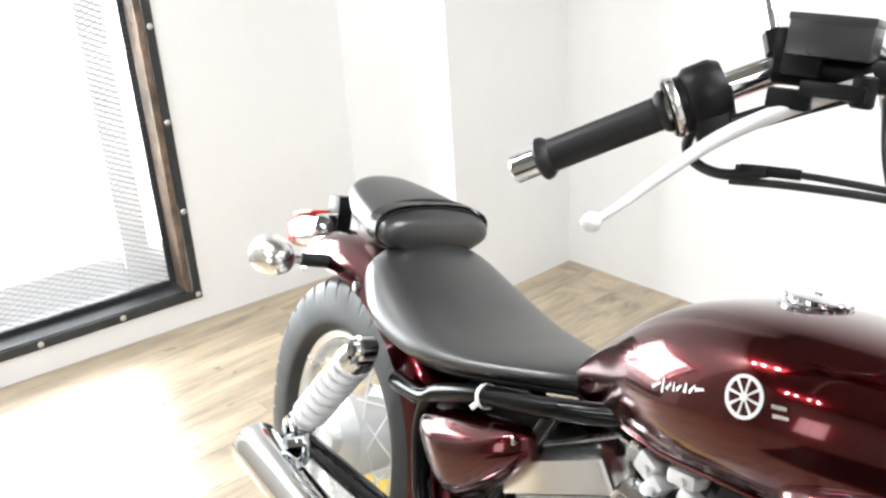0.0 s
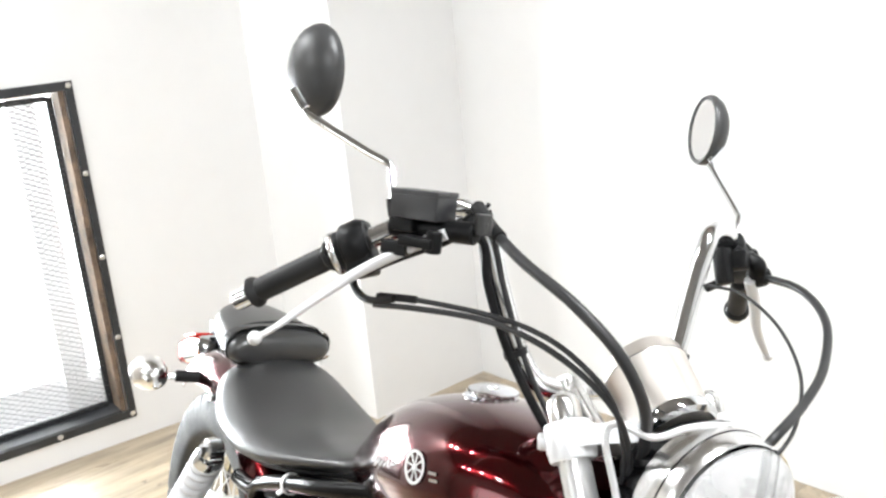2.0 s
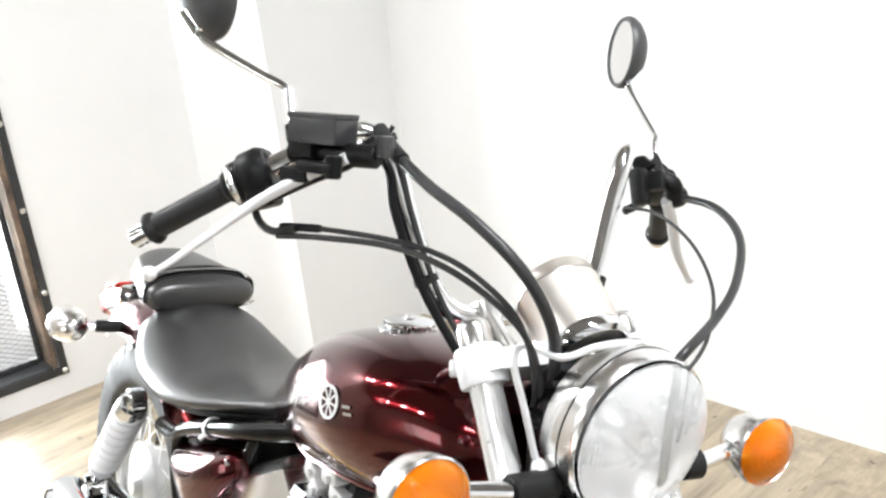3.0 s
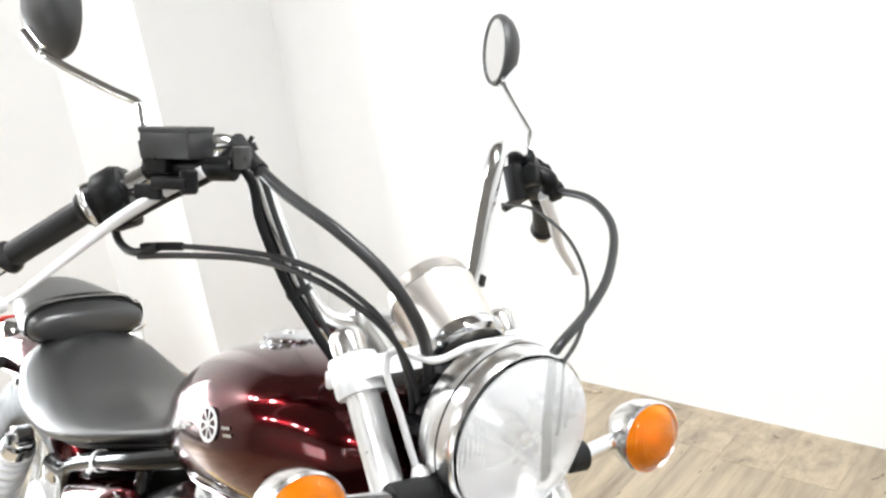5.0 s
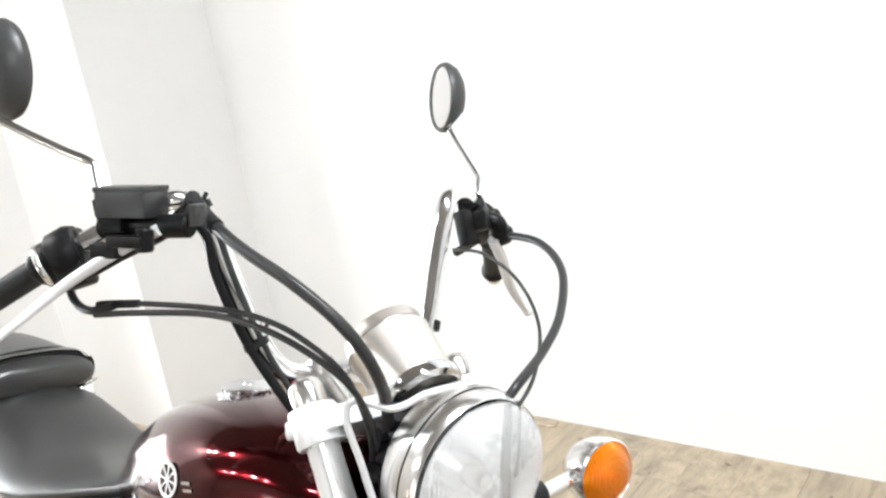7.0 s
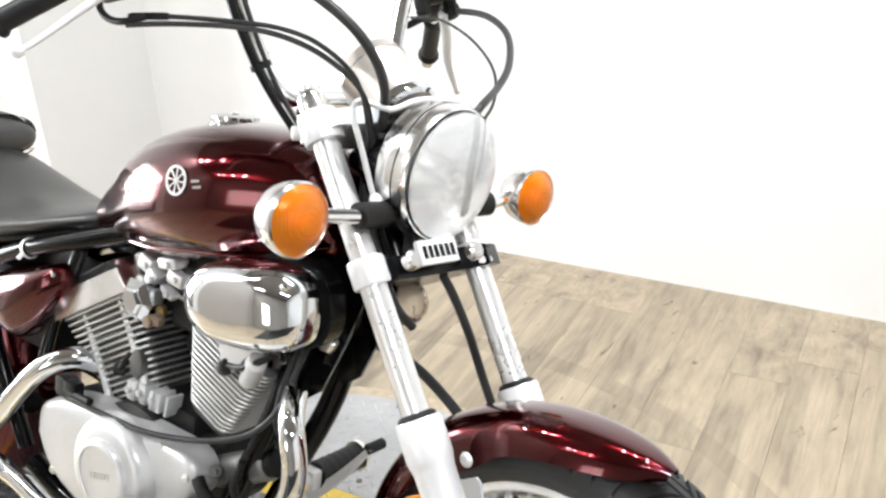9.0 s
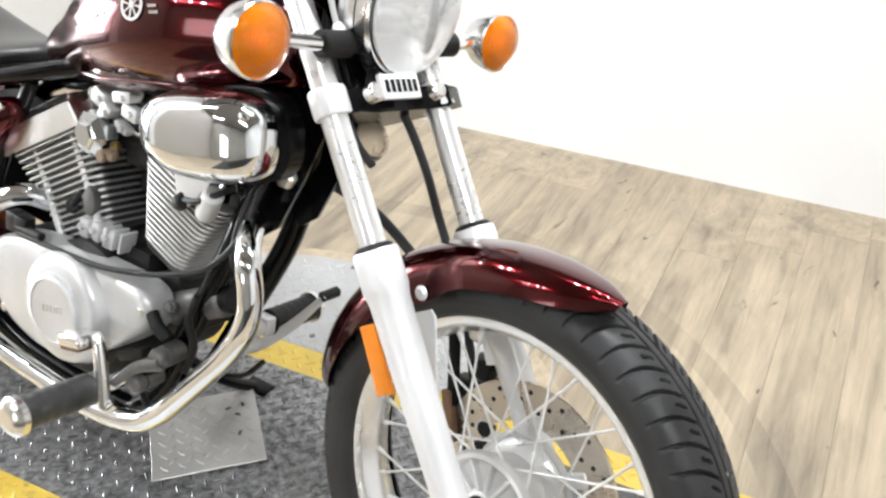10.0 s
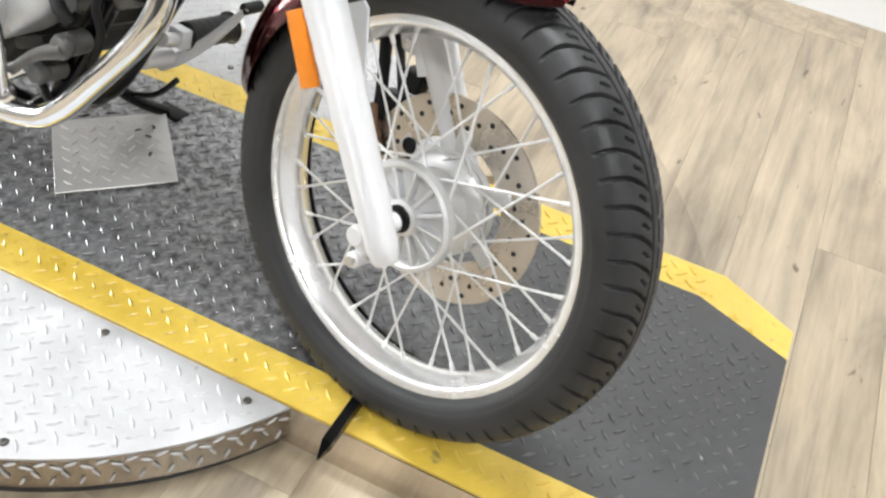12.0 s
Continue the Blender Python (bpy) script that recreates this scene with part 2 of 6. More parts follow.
def worn_glare_plate(name):
    """Black paint over tread plate, worn to the steel where wheels and feet pass, sound towards the ramp's end; the
    fade along x also paints in glare.
    """
    m, t, b, l = nodes_of(name)
    tc = t.nodes.new("ShaderNodeTexCoord")
    sep = t.nodes.new("ShaderNodeSeparateXYZ")
    l.new(tc.outputs["Object"], sep.inputs[0])

    def noise(scale, detail, rough):
        n = t.nodes.new("ShaderNodeTexNoise")
        n.inputs["Scale"].default_value, n.inputs["Detail"].default_value, n.inputs["Roughness"].default_value = scale, detail, rough
        l.new(tc.outputs["Object"], n.inputs["Vector"])
        return n.outputs["Fac"]

    def span(v, a0, a1, b0, b1):
        r = t.nodes.new("ShaderNodeMapRange")
        for i, k in enumerate((a0, a1, b0, b1)):
            r.inputs[i + 1].default_value = k
        l.new(v, r.inputs[0])
        return r.outputs[0]

    def math2(op, p, q):
        n = t.nodes.new("ShaderNodeMath")
        n.operation = op
        l.new(p, n.inputs[0])
        l.new(q, n.inputs[1])
        return n.outputs[0]

    # steel specks for wear; their fade along x puts glare into the colour
    wear_and_glare = math2("MULTIPLY", span(sep.outputs["X"], 0.25, 0.80, 0.88, 0.03), span(noise(60, 6, 0.7), 0.36, 0.66, 0.0, 1.0))
    wear_and_glare = math2("MULTIPLY", wear_and_glare, span(noise(6, 4, 0.6), 0.30, 0.62, 0.55, 1.0))
    mix = t.nodes.new("ShaderNodeMix")
    mix.data_type = "RGBA"
    mix.inputs[6].default_value, mix.inputs[7].default_value = (0.027, 0.027, 0.0275, 1), (0.60, 0.60, 0.61, 1)
    l.new(wear_and_glare, mix.inputs[0])
    # rust and dried mud
    rust = t.nodes.new("ShaderNodeMix")
    rust.data_type = "RGBA"
    rust.inputs[7].default_value = (0.10, 0.062, 0.036, 1)
    l.new(span(noise(17, 8, 0.7), 0.62, 0.70, 0.0, 0.7), rust.inputs[0])
    l.new(mix.outputs[2], rust.inputs[6])
    l.new(rust.outputs[2], b.inputs["Base Color"])
    l.new(span(wear_and_glare, 0.0, 0.6, 0.0, 0.75), b.inputs["Metallic"])
    l.new(span(noise(9, 5, 0.6), 0.3, 0.7, 0.28, 0.42), b.inputs["Roughness"])
    b.inputs["Specular IOR Level"].default_value = 0.85
    bp = t.nodes.new("ShaderNodeBump")
    bp.inputs["Strength"].default_value, bp.inputs["Distance"].default_value = 0.2, 0.001
    l.new(noise(260, 3, 0.6), bp.inputs["Height"])
    l.new(bp.outputs[0], b.inputs["Normal"])
    return m


BLACKPLATE = worn_glare_plate("black_tread_plate")
BLACKLUG = mat("worn_black_lug", (0.17, 0.17, 0.17), 0.34, metal=0.4, vary=0.5, scale=30)
LOOSE = mat("loose_tread_plate", (0.56, 0.55, 0.535), 0.40, metal=0.45, vary=0.16, scale=9, rvary=0.08, wear=0.35, bump=0.12, bscale=300)
YELLOW = mat("yellow_floor_paint", (0.74, 0.54, 0.085), 0.34, spec=0.9, wear=0.75, vary=0.12, scale=7, dark=(0.60, 0.40, 0.045), bump=0.1)
RISER = mat("edge_plate", (0.72, 0.65, 0.56), 0.16, metal=0.95, vary=0.15, scale=8)
LEDGE = mat("tan_ledge", (0.55, 0.45, 0.32), 0.45, vary=0.3, scale=40, bump=0.4, bscale=120)
SCREW = mat("grimy_zinc", (0.16, 0.15, 0.14), 0.4, metal=0.6, vary=0.4, scale=90)
RUST = mat("rusty_steel", (0.20, 0.11, 0.06), 0.6, metal=0.3, vary=0.4, scale=40)
BRASS = mat("brass", (0.50, 0.36, 0.14), 0.3, metal=0.9, vary=0.2)
DIRT = mat("dark_scrap", (0.07, 0.06, 0.05), 0.8)
LAMP = glow("lamp_glow", (1.0, 0.98, 0.95), 95.0)
DAY = glow("daylight_beyond", (0.98, 0.99, 1.0), 3.0, 0.3)
SHOPDAY = glow("shop_daylight", (0.95, 0.98, 1.0), 3.5)
BROWN = mat("tan_cover", (0.60, 0.50, 0.38), 0.25, metal=0.6)

# ---- mesh helpers ----


def part(name, bm, material, parent=None, label="", m=None, smooth=40):
    """Links a bmesh as one mesh object under a thing or under a part."""
    me = bpy.data.meshes.new(name)
    bmesh.ops.recalc_face_normals(bm, faces=bm.faces)
    bm.to_mesh(me)
    bm.free()
    me.materials.append(material)
    if smooth:
        for p in me.polygons:
            p.use_smooth = True
        me.set_sharp_from_angle(angle=radians(smooth))
    ob = new(name, me)
    if parent:
        ob.parent = parent
    if m is not None:
        ob.matrix_basis = m
    if label:
        tagged(ob, label)
    return ob


def share(name, like, parent, m):
    """Another object on the mesh of a piece."""
    ob = new(name, like.data)
    ob.parent = parent
    ob.matrix_basis = m
    return ob


def joined(*bms):
    out = bmesh.new()
    for b in bms:
        me = bpy.data.meshes.new("join")
        b.to_mesh(me)
        b.free()
        out.from_mesh(me)
        bpy.data.meshes.remove(me)
    return out


def moved(bm, m):
    bm.transform(m)
    return bm


def spline(pts, n=8):
    """Points of a smooth curve through pts."""
    p = [Vector(q) for q in pts]
    p = [p[0] * 2 - p[1]] + p + [p[-1] * 2 - p[-2]]
    out = []
    for i in range(1, len(p) - 2):
        for k in range(n):
            t = k / n
            a, b, c, d = p[i - 1:i + 3]
            out.append(0.5 * (2 * b + (c - a) * t + (2 * a - 5 * b + 4 * c - d) * t * t + (3 * b - a - 3 * c + d) * t ** 3))
    return out + [p[-2]]


def tube(pts, r, seg=12, n=8, smooth=True, radii=None, close=False):
    q = spline(pts, n) if smooth else [Vector(a) for a in pts]
    bm = bmesh.new()
    rings, up, count = [], None, len(q)
    for i, a in enumerate(q):
        if close:
            d = q[(i + 1) % count] - q[i - 1]
        else:
            d = q[min(i + 1, count - 1)] - q[max(i - 1, 0)]
        d.normalize()
        if up is None:
            up = d.orthogonal().normalized()
        up = (up - d * up.dot(d)).normalized()
        side = d.cross(up)
        rad = r
        if radii:
            s = i / (count - 1) * (len(radii) - 1)
            k = min(int(s), len(radii) - 2)
            rad = radii[k] + (radii[k + 1] - radii[k]) * (s - k)
        rings.append([bm.verts.new(a + (up * math.cos(2 * math.pi * j / seg) + side * math.sin(2 * math.pi * j / seg)) * rad) for j in range(seg)])
    for i in range(len(rings) if close else len(rings) - 1):
        a, b = rings[i], rings[(i + 1) % len(rings)]
        for j in range(seg):
            bm.faces.new((a[j], a[(j + 1) % seg], b[(j + 1) % seg], b[j]))
    if not close:
        bm.faces.new(rings[0])
        bm.faces.new(rings[-1])
    return bm


def lathe(profile, seg=48, m=None, closed=False):
    """Turns (radius, height) about z."""
    bm = bmesh.new()
    rings = []
    for r, h in profile:
        if r < 1e-6:
            rings.append([bm.verts.new((0, 0, h))])
        else:
            rings.append([bm.verts.new((r * math.cos(2 * math.pi * j / seg), r * math.sin(2 * math.pi * j / seg), h)) for j in range(seg)])
    pairs = list(zip(rings, rings[1:])) + ([(rings[-1], rings[0])] if closed else [])
    for a, b in pairs:
        for j in range(seg):
            k = (j + 1) % seg
            if len(a) == 1 and len(b) > 1:
                bm.faces.new((a[0], b[j], b[k]))
            elif len(b) == 1 and len(a) > 1:
                bm.faces.new((a[j], a[k], b[0]))
            elif len(a) > 1:
                bm.faces.new((a[j], a[k], b[k], b[j]))
    if m is not None:
        bm.transform(m)
    return bm


def along(a, b):
    """The pose that puts z from a towards b."""
    a, b = Vector(a), Vector(b)
    return Matrix.Translation(a) @ (b - a).to_track_quat("Z", "Y").to_matrix().to_4x4()


def rod(a, b, r, seg=16, chamfer=0.0, r2=None):
    d = (Vector(b) - Vector(a)).length
    r2 = r if r2 is None else r2
    c = chamfer
    prof = [(0, 0), (r - c, 0), (r, c), (r2, d - c), (r2 - c, d), (0, d)] if c else [(0, 0), (r, 0), (r2, d), (0, d)]
    return lathe(prof, seg, along(a, b))


def box(sx, sy, sz, bevel=0.0, m=None, seg=2):
    bm = bmesh.new()
    bmesh.ops.create_cube(bm, size=1.0)
    bm.transform(Matrix.Diagonal((sx, sy, sz, 1)))
    if bevel:
        bmesh.ops.bevel(bm, geom=bm.edges[:], offset=bevel, segments=seg, profile=0.6, affect="EDGES")
    if m is not None:
        bm.transform(m)
    return bm


def plate(outline, depth, bevel=0.0, m=None, seg=2):
    """A flat shape in xy, extruded along z by depth."""
    bm = bmesh.new()
    low = [bm.verts.new((x, y, 0)) for x, y in outline]
    high = [bm.verts.new((x, y, depth)) for x, y in outline]
    bm.faces.new(low[::-1])
    top = bm.faces.new(high)
    n = len(low)
    for i in range(n):
        bm.faces.new((low[i], low[(i + 1) % n], high[(i + 1) % n], high[i]))
    if bevel:
        bmesh.ops.bevel(bm, geom=list(top.edges), offset=bevel, segments=seg, profile=0.5, affect="EDGES")
    if m is not None:
        bm.transform(m)
    return bm


def loft(rings, cap=True):
    bm = bmesh.new()
    vs = [[bm.verts.new(p) for p in r] for r in rings]
    n = len(vs[0])
    for a, b in zip(vs, vs[1:]):
        for j in range(n):
            bm.faces.new((a[j], a[(j + 1) % n], b[(j + 1) % n], b[j]))
    if cap:
        bm.faces.new(vs[0])
        bm.faces.new(vs[-1])
    return bm


def smooth_table(rows, n=6):
    """Rows of numbers, with a smooth curve through each column."""
    out = []
    rows = [np.array(r, float) for r in rows]
    p = [2 * rows[0] - rows[1]] + rows + [2 * rows[-1] - rows[-2]]
    for i in range(1, len(p) - 2):
        for k in range(n):
            t = k / n
            a, b, c, d = p[i - 1:i + 3]
            out.append(0.5 * (2 * b + (c - a) * t + (2 * a - 5 * b + 4 * c - d) * t * t + (3 * b - a - 3 * c + d) * t ** 3))
    return out + [rows[-1]]


def ring_yz(x, y0, w, top, mid, bot, nu=2.2, nl=2.2, n=40):
    """A closed section across x: rounded above and below its widest line."""
    out = []
    for j in range(n):
        a = 2 * math.pi * j / n
        c, s = math.cos(a), math.sin(a)
        e = nu if s >= 0 else nl
        y = y0 + w * math.copysign(abs(c) ** (2 / e), c)
        z = mid + ((top - mid) if s >= 0 else (mid - bot)) * math.copysign(abs(s) ** (2 / e), s)
        out.append((x, y, z))
    return out

# ---- the room ----
U0, U1, V1 = -0.63, 5.2, 5.4
WIN = dict(v0=1.16, v1=2.46, z0=-0.004, z1=1.198)


def wall_box(u0, u1, v0, v1, z0, z1):
    return box(u1 - u0, v1 - v0, z1 - z0, 0, pose((u0 + u1) / 2, -(v0 + v1) / 2, (z0 + z1) / 2))


def structure(name, bm, material, label, category, m=ROOM, smooth=0):
    ob = part(name, bm, material, None, label, m, smooth)
    return tagged(ob, label, category, kind="structure")


structure("wall_north", wall_box(-0.16, U1, -0.16, 0, FLOOR, HEIGHT), WALL, "plain white painted wall behind the motorcycle", "wall")
structure("wall_pier", wall_box(U0 - 0.2, 0, 0.0, 0.529, FLOOR, HEIGHT), WALL, "white painted wall pier beside the screened window", "wall")
w = WIN
structure("wall_west", joined(
    wall_box(U0 - 0.2, U0, 0.44, w["v0"] + 0.024, FLOOR, HEIGHT),
    wall_box(U0 - 0.2, U0, w["v1"] - 0.024, 2.75, FLOOR, HEIGHT),
    wall_box(U0 - 0.2, U0, w["v0"] + 0.024, w["v1"] - 0.024, FLOOR, w["z0"] + 0.024),
    wall_box(U0 - 0.2, U0, w["v0"] + 0.024, w["v1"] - 0.024, w["z1"] - 0.024, HEIGHT)), WALL, "white painted wall with a low screened window", "wall", WEST)
structure("wall_southwest", wall_box(U0 - 0.2, U0, 2.75, V1, FLOOR, HEIGHT), BEIGEWALL, "plain pale beige painted wall", "wall", WEST)
# unseen wall, made white to bounce more light onto the pier
structure("wall_east", wall_box(U1, U1 + 0.16, -0.16, V1 + 0.16, FLOOR, HEIGHT), WALL, "plain white painted wall", "wall")
SHOP = (0.35, 1.40, 0.35, 1.40)
structure("wall_south", joined(
    wall_box(U0 - 0.6, SHOP[0], V1, V1 + 0.16, FLOOR, HEIGHT), wall_box(SHOP[1], U1, V1, V1 + 0.16, FLOOR, HEIGHT),
    wall_box(SHOP[0], SHOP[1], V1, V1 + 0.16, FLOOR, SHOP[2]), wall_box(SHOP[0], SHOP[1], V1, V1 + 0.16, SHOP[3], HEIGHT)),
    SHOPWALL, "tan painted wall with a low shop window", "wall")
structure("ceiling", wall_box(U0 - 0.6, U1 + 0.16, -0.16, V1 + 0.16, HEIGHT, HEIGHT + 0.1), CEILING, "flat beige ceiling", "ceiling")
floor = structure("floor", wall_box(U0 - 0.6, U1 + 0.16, -0.16, V1 + 0.16, FLOOR - 0.06, FLOOR - 0.004), SUBFLOOR, "weathered tan and grey wood plank floor", "floor")
# unseen sheet, added to darken the tank's reflections and cut bounced light
structure("unseen_dark_sheet", wall_box(0.9, U1 - 0.3, 2.95, V1 - 0.1, FLOOR + 0.001, FLOOR + 0.006), RUBBER, "unseen black rubber sheet added to darken the tank's reflections", "floor mat")
structure("backdrop", box(2.4, 0.02, 2.4, 0, pose(-1.6, -1.8, 0.6, 0, 0, 90)), DAY, "bright white daylight beyond the window screen", "backdrop", WEST)
structure("backdrop", box(5.0, 0.02, 4.0, 0, pose(1.9, -(V1 + 0.8), 1.5)), SHOPDAY, "bright white daylight beyond the shop window", "backdrop")


def window_screen():
    """A low opening lined with old timber, a bolted black steel frame, and an expanded metal screen set back in it."""
    win = tagged(new("window_1"), "low window behind a bolted black steel mesh screen", "window", kind="structure")
    win.matrix_basis = WEST
    v0, v1, z0, z1 = w["v0"], w["v1"], w["z0"], w["z1"]
    f, g, t = 0.026, 0.030, 0.006
    for name, bm in (("steel_bar", wall_box(U0, U0 + t, v0, v0 + f, z0, z1)), ("steel_bar", wall_box(U0, U0 + t, v1 - f, v1, z0, z1)),
                     ("steel_bar", wall_box(U0, U0 + t, v0 + f, v1 - f, z0, z0 + g)), ("steel_bar", wall_box(U0, U0 + t, v0 + f, v1 - f, z1 - g, z1))):
        part(name, bm, STEEL, win, "flat black steel bar", smooth=0)
    # reveal boards, worn along their edges
    d = 0.105
    rng = random.Random(8)
    for va, vb in ((v0 + f, v0 + f + 0.022), (v1 - f - 0.022, v1 - f)):
        z = z0 + g
        while z < z1 - g - 0.01:
            h = min(rng.uniform(0.13, 0.24), z1 - g - z)
            k = rng.uniform(0.0, 0.005)
            part("board", wall_box(U0 - d, U0 - 0.002 - k, va + (k if va < 1.5 else 0), vb - (k if va > 1.5 else 0), z, z + h - 0.0015), TIMBER, win, smooth=0)
            z += h
    part("sill_plate", wall_box(U0 - d, U0 - 0.002, v0 + f + 0.022, v1 - f - 0.022, z0 + g - 0.012, z0 + g + 0.004), STEEL, win, "black steel sill", smooth=0)
    part("head_plate", wall_box(U0 - d, U0 - 0.05, v0 + f + 0.022, v1 - f - 0.022, z1 - g - 0.006, z1 - g + 0.008), PALETIMBER, win, "pale head lining", smooth=0)
    bolt = None
    spots = [(v0 + 0.013, z0 + 0.014 + (z1 - z0 - 0.028) * k / 4) for k in range(5)]
    spots += [(v1 - 0.013, z0 + 0.014 + (z1 - z0 - 0.028) * k / 4) for k in range(5)]
    spots += [(v0 + 0.013 + (v1 - v0 - 0.026) * k / 5, z) for k in (1, 2, 3, 4) for z in (z0 + 0.015, z1 - 0.015)]
    for v, z in spots:
        m = pose(U0 + t, -v, z, 0, 90, 0)
        if bolt is None:
            bolt = part("bolt", lathe([(0, 0.005), (0.006, 0.0045), (0.0085, 0.002), (0.010, 0), (0, 0)], 12), ZINC, win, "pale bolt head", m)
        else:
            share("bolt", bolt, win, m)
    # expanded metal: slanted strands round long diamonds, in a thin steel edge
    y0, y1, h0, h1 = v0 + 0.056, v1 - 0.056, z0 + 0.040, z1 - 0.050
    e = 0.013
    for bm in (wall_box(U0 - 0.094, U0 - 0.082, y0 - 0.006, y0 + e, h0, h1), wall_box(U0 - 0.094, U0 - 0.082, y1 - e, y1 + 0.006, h0, h1),
               wall_box(U0 - 0.094, U0 - 0.082, y0 + e, y1 - e, h0 - 0.006, h0 + e), wall_box(U0 - 0.094, U0 - 0.082, y0 + e, y1 - e, h1 - e, h1 + 0.006)):
        part("screen_edge", bm, STEEL, win, "dark steel screen edge", smooth=0)
    px, pz, sw = 0.036, 0.0185, 0.0016
    verts, faces = [], []
    cols, rows = int((y1 - y0) / px), int((h1 - h0) / pz)
    for i in range(cols):
        for k in range(rows):
            for s in (0, 1):
                ya, yb = y0 + px * (i + 0.5 * s), y0 + px * (i + 0.5 * s + 0.5)
                za, zb = (h0 + pz * k, h0 + pz * (k + 0.5)) if s == 0 else (h0 + pz * (k + 0.5), h0 + pz * k)
                for zc, zd in ((za, zb), (za + (pz if s == 0 else 0), zb + (0 if s == 0 else pz))):
                    n = len(verts)
                    verts += [(U0 - 0.084, -ya, zc - sw), (U0 - 0.084, -yb, zd - sw), (U0 - 0.080, -yb, zd + sw), (U0 - 0.080, -ya, zc + sw)]
                    faces.append((n, n + 1, n + 2, n + 3))
    me = bpy.data.meshes.new("mesh_screen")
    me.from_pydata(verts, [], faces)
    me.materials.append(MESH)
    ob = new("mesh_screen", me)
    ob.parent = win
    tagged(ob, "expanded steel mesh", kind="stuff")
    # the pale window itself, behind the screen
    for vm, hw in ((v0 + 0.135, 0.045), (v0 + 0.79, 0.030), (v1 - 0.10, 0.045)):
        part("mullion", wall_box(U0 - 0.19, U0 - 0.16, vm - hw, vm + hw, z0 + 0.03, z1 - 0.03), PALETIMBER if hw < 0.04 else WALL, win, "pale window mullion", smooth=0)
    part("window_sill", wall_box(U0 - 0.25, U0 - 0.195, v0 - 0.1, v1 + 0.1, z0 - 0.02, z0 + 0.15), WALL, win, "white window sill", smooth=0)


window_screen()


def shop_window():
    win = tagged(new("window_2"), "low square shop window with a pale frame", "window", kind="structure")
    win.matrix_basis = ROOM
    u0, u1, z0, z1 = SHOP
    for u in (u0 + 0.03, (u0 + u1) / 2, u1 - 0.03):
        part("window_frame", wall_box(u - 0.03, u + 0.03, V1 + 0.04, V1 + 0.10, z0, z1), WALL, win, smooth=0)
    for z in (z0 + 0.03, z1 - 0.03):
        part("window_frame", wall_box(u0 + 0.06, u1 - 0.06, V1 + 0.045, V1 + 0.095, z - 0.03, z + 0.03), WALL, win, smooth=0)


shop_window()


def ceiling_lamp():
    lamp = tagged(new("ceiling_lamp"), "small round white ceiling lamp, lit", "lamp", "ceiling lamps")
    part("housing", lathe([(0.06, 0), (0.09, 0), (0.09, -0.03), (0.08, -0.03), (0.06, -0.015)], 24, closed=True), WALL, lamp)
    part("bulb", lathe([(0, -0.035), (0.036, -0.033), (0.056, -0.02), (0.056, 0.0)], 24), LAMP, lamp, "glowing bulb")
    return lamp


first = None
for lu, lv, watts in LAMPS:
    m = ROOM @ pose(lu, -lv, HEIGHT)
    if first is None:
        first = ceiling_lamp()
        first.matrix_basis = m
    else:
        copy_thing(first, m)

# ---- the turntable ----
DECK = pose(0.844, 0.134, 0, 0, 0, 9.1)
HALF, BAND, DISC_R, END = 0.2295, 0.3035, 0.627, 1.17
# the runway lies a little off the centre of the disc
OFF = -0.0095


def lug_mesh(name, spots, parent, material, label, L=0.0128, W=0.0034, H=0.0026):
    """Raised lens-shaped lugs, as (x, y, degrees)."""
    verts, faces = [], []
    for x, y, a in spots:
        c, s, n = math.cos(radians(a)), math.sin(radians(a)), len(verts)
        for lx, ly, lz in ((-L, 0, 0), (0, -W, 0), (L, 0, 0), (0, W, 0), (-L * 0.55, 0, H), (L * 0.55, 0, H)):
            verts.append((x + lx * c - ly * s, y + lx * s + ly * c, lz))
        faces += [(n, n + 1, n + 4), (n + 1, n + 5, n + 4), (n + 1, n + 2, n + 5), (n + 2, n + 3, n + 5), (n + 3, n + 4, n + 5), (n + 3, n, n + 4)]
    me = bpy.data.meshes.new(name)
    me.from_pydata(verts, [], faces)
    me.materials.append(material)
    ob = new(name, me)
    ob.parent = parent
    return tagged(ob, label, kind="stuff")


def lug_grid(test, pitch=0.0170):
    out = []
    n = int(1.3 / pitch)
    for i in range(-n, n + 1):
        for j in range(-n, n + 1):
            x, y = i * pitch, j * pitch
            if i % 2 == j % 2 and test(x, y):
                out.append((x, y, 43 if i % 2 else -43))
    return out


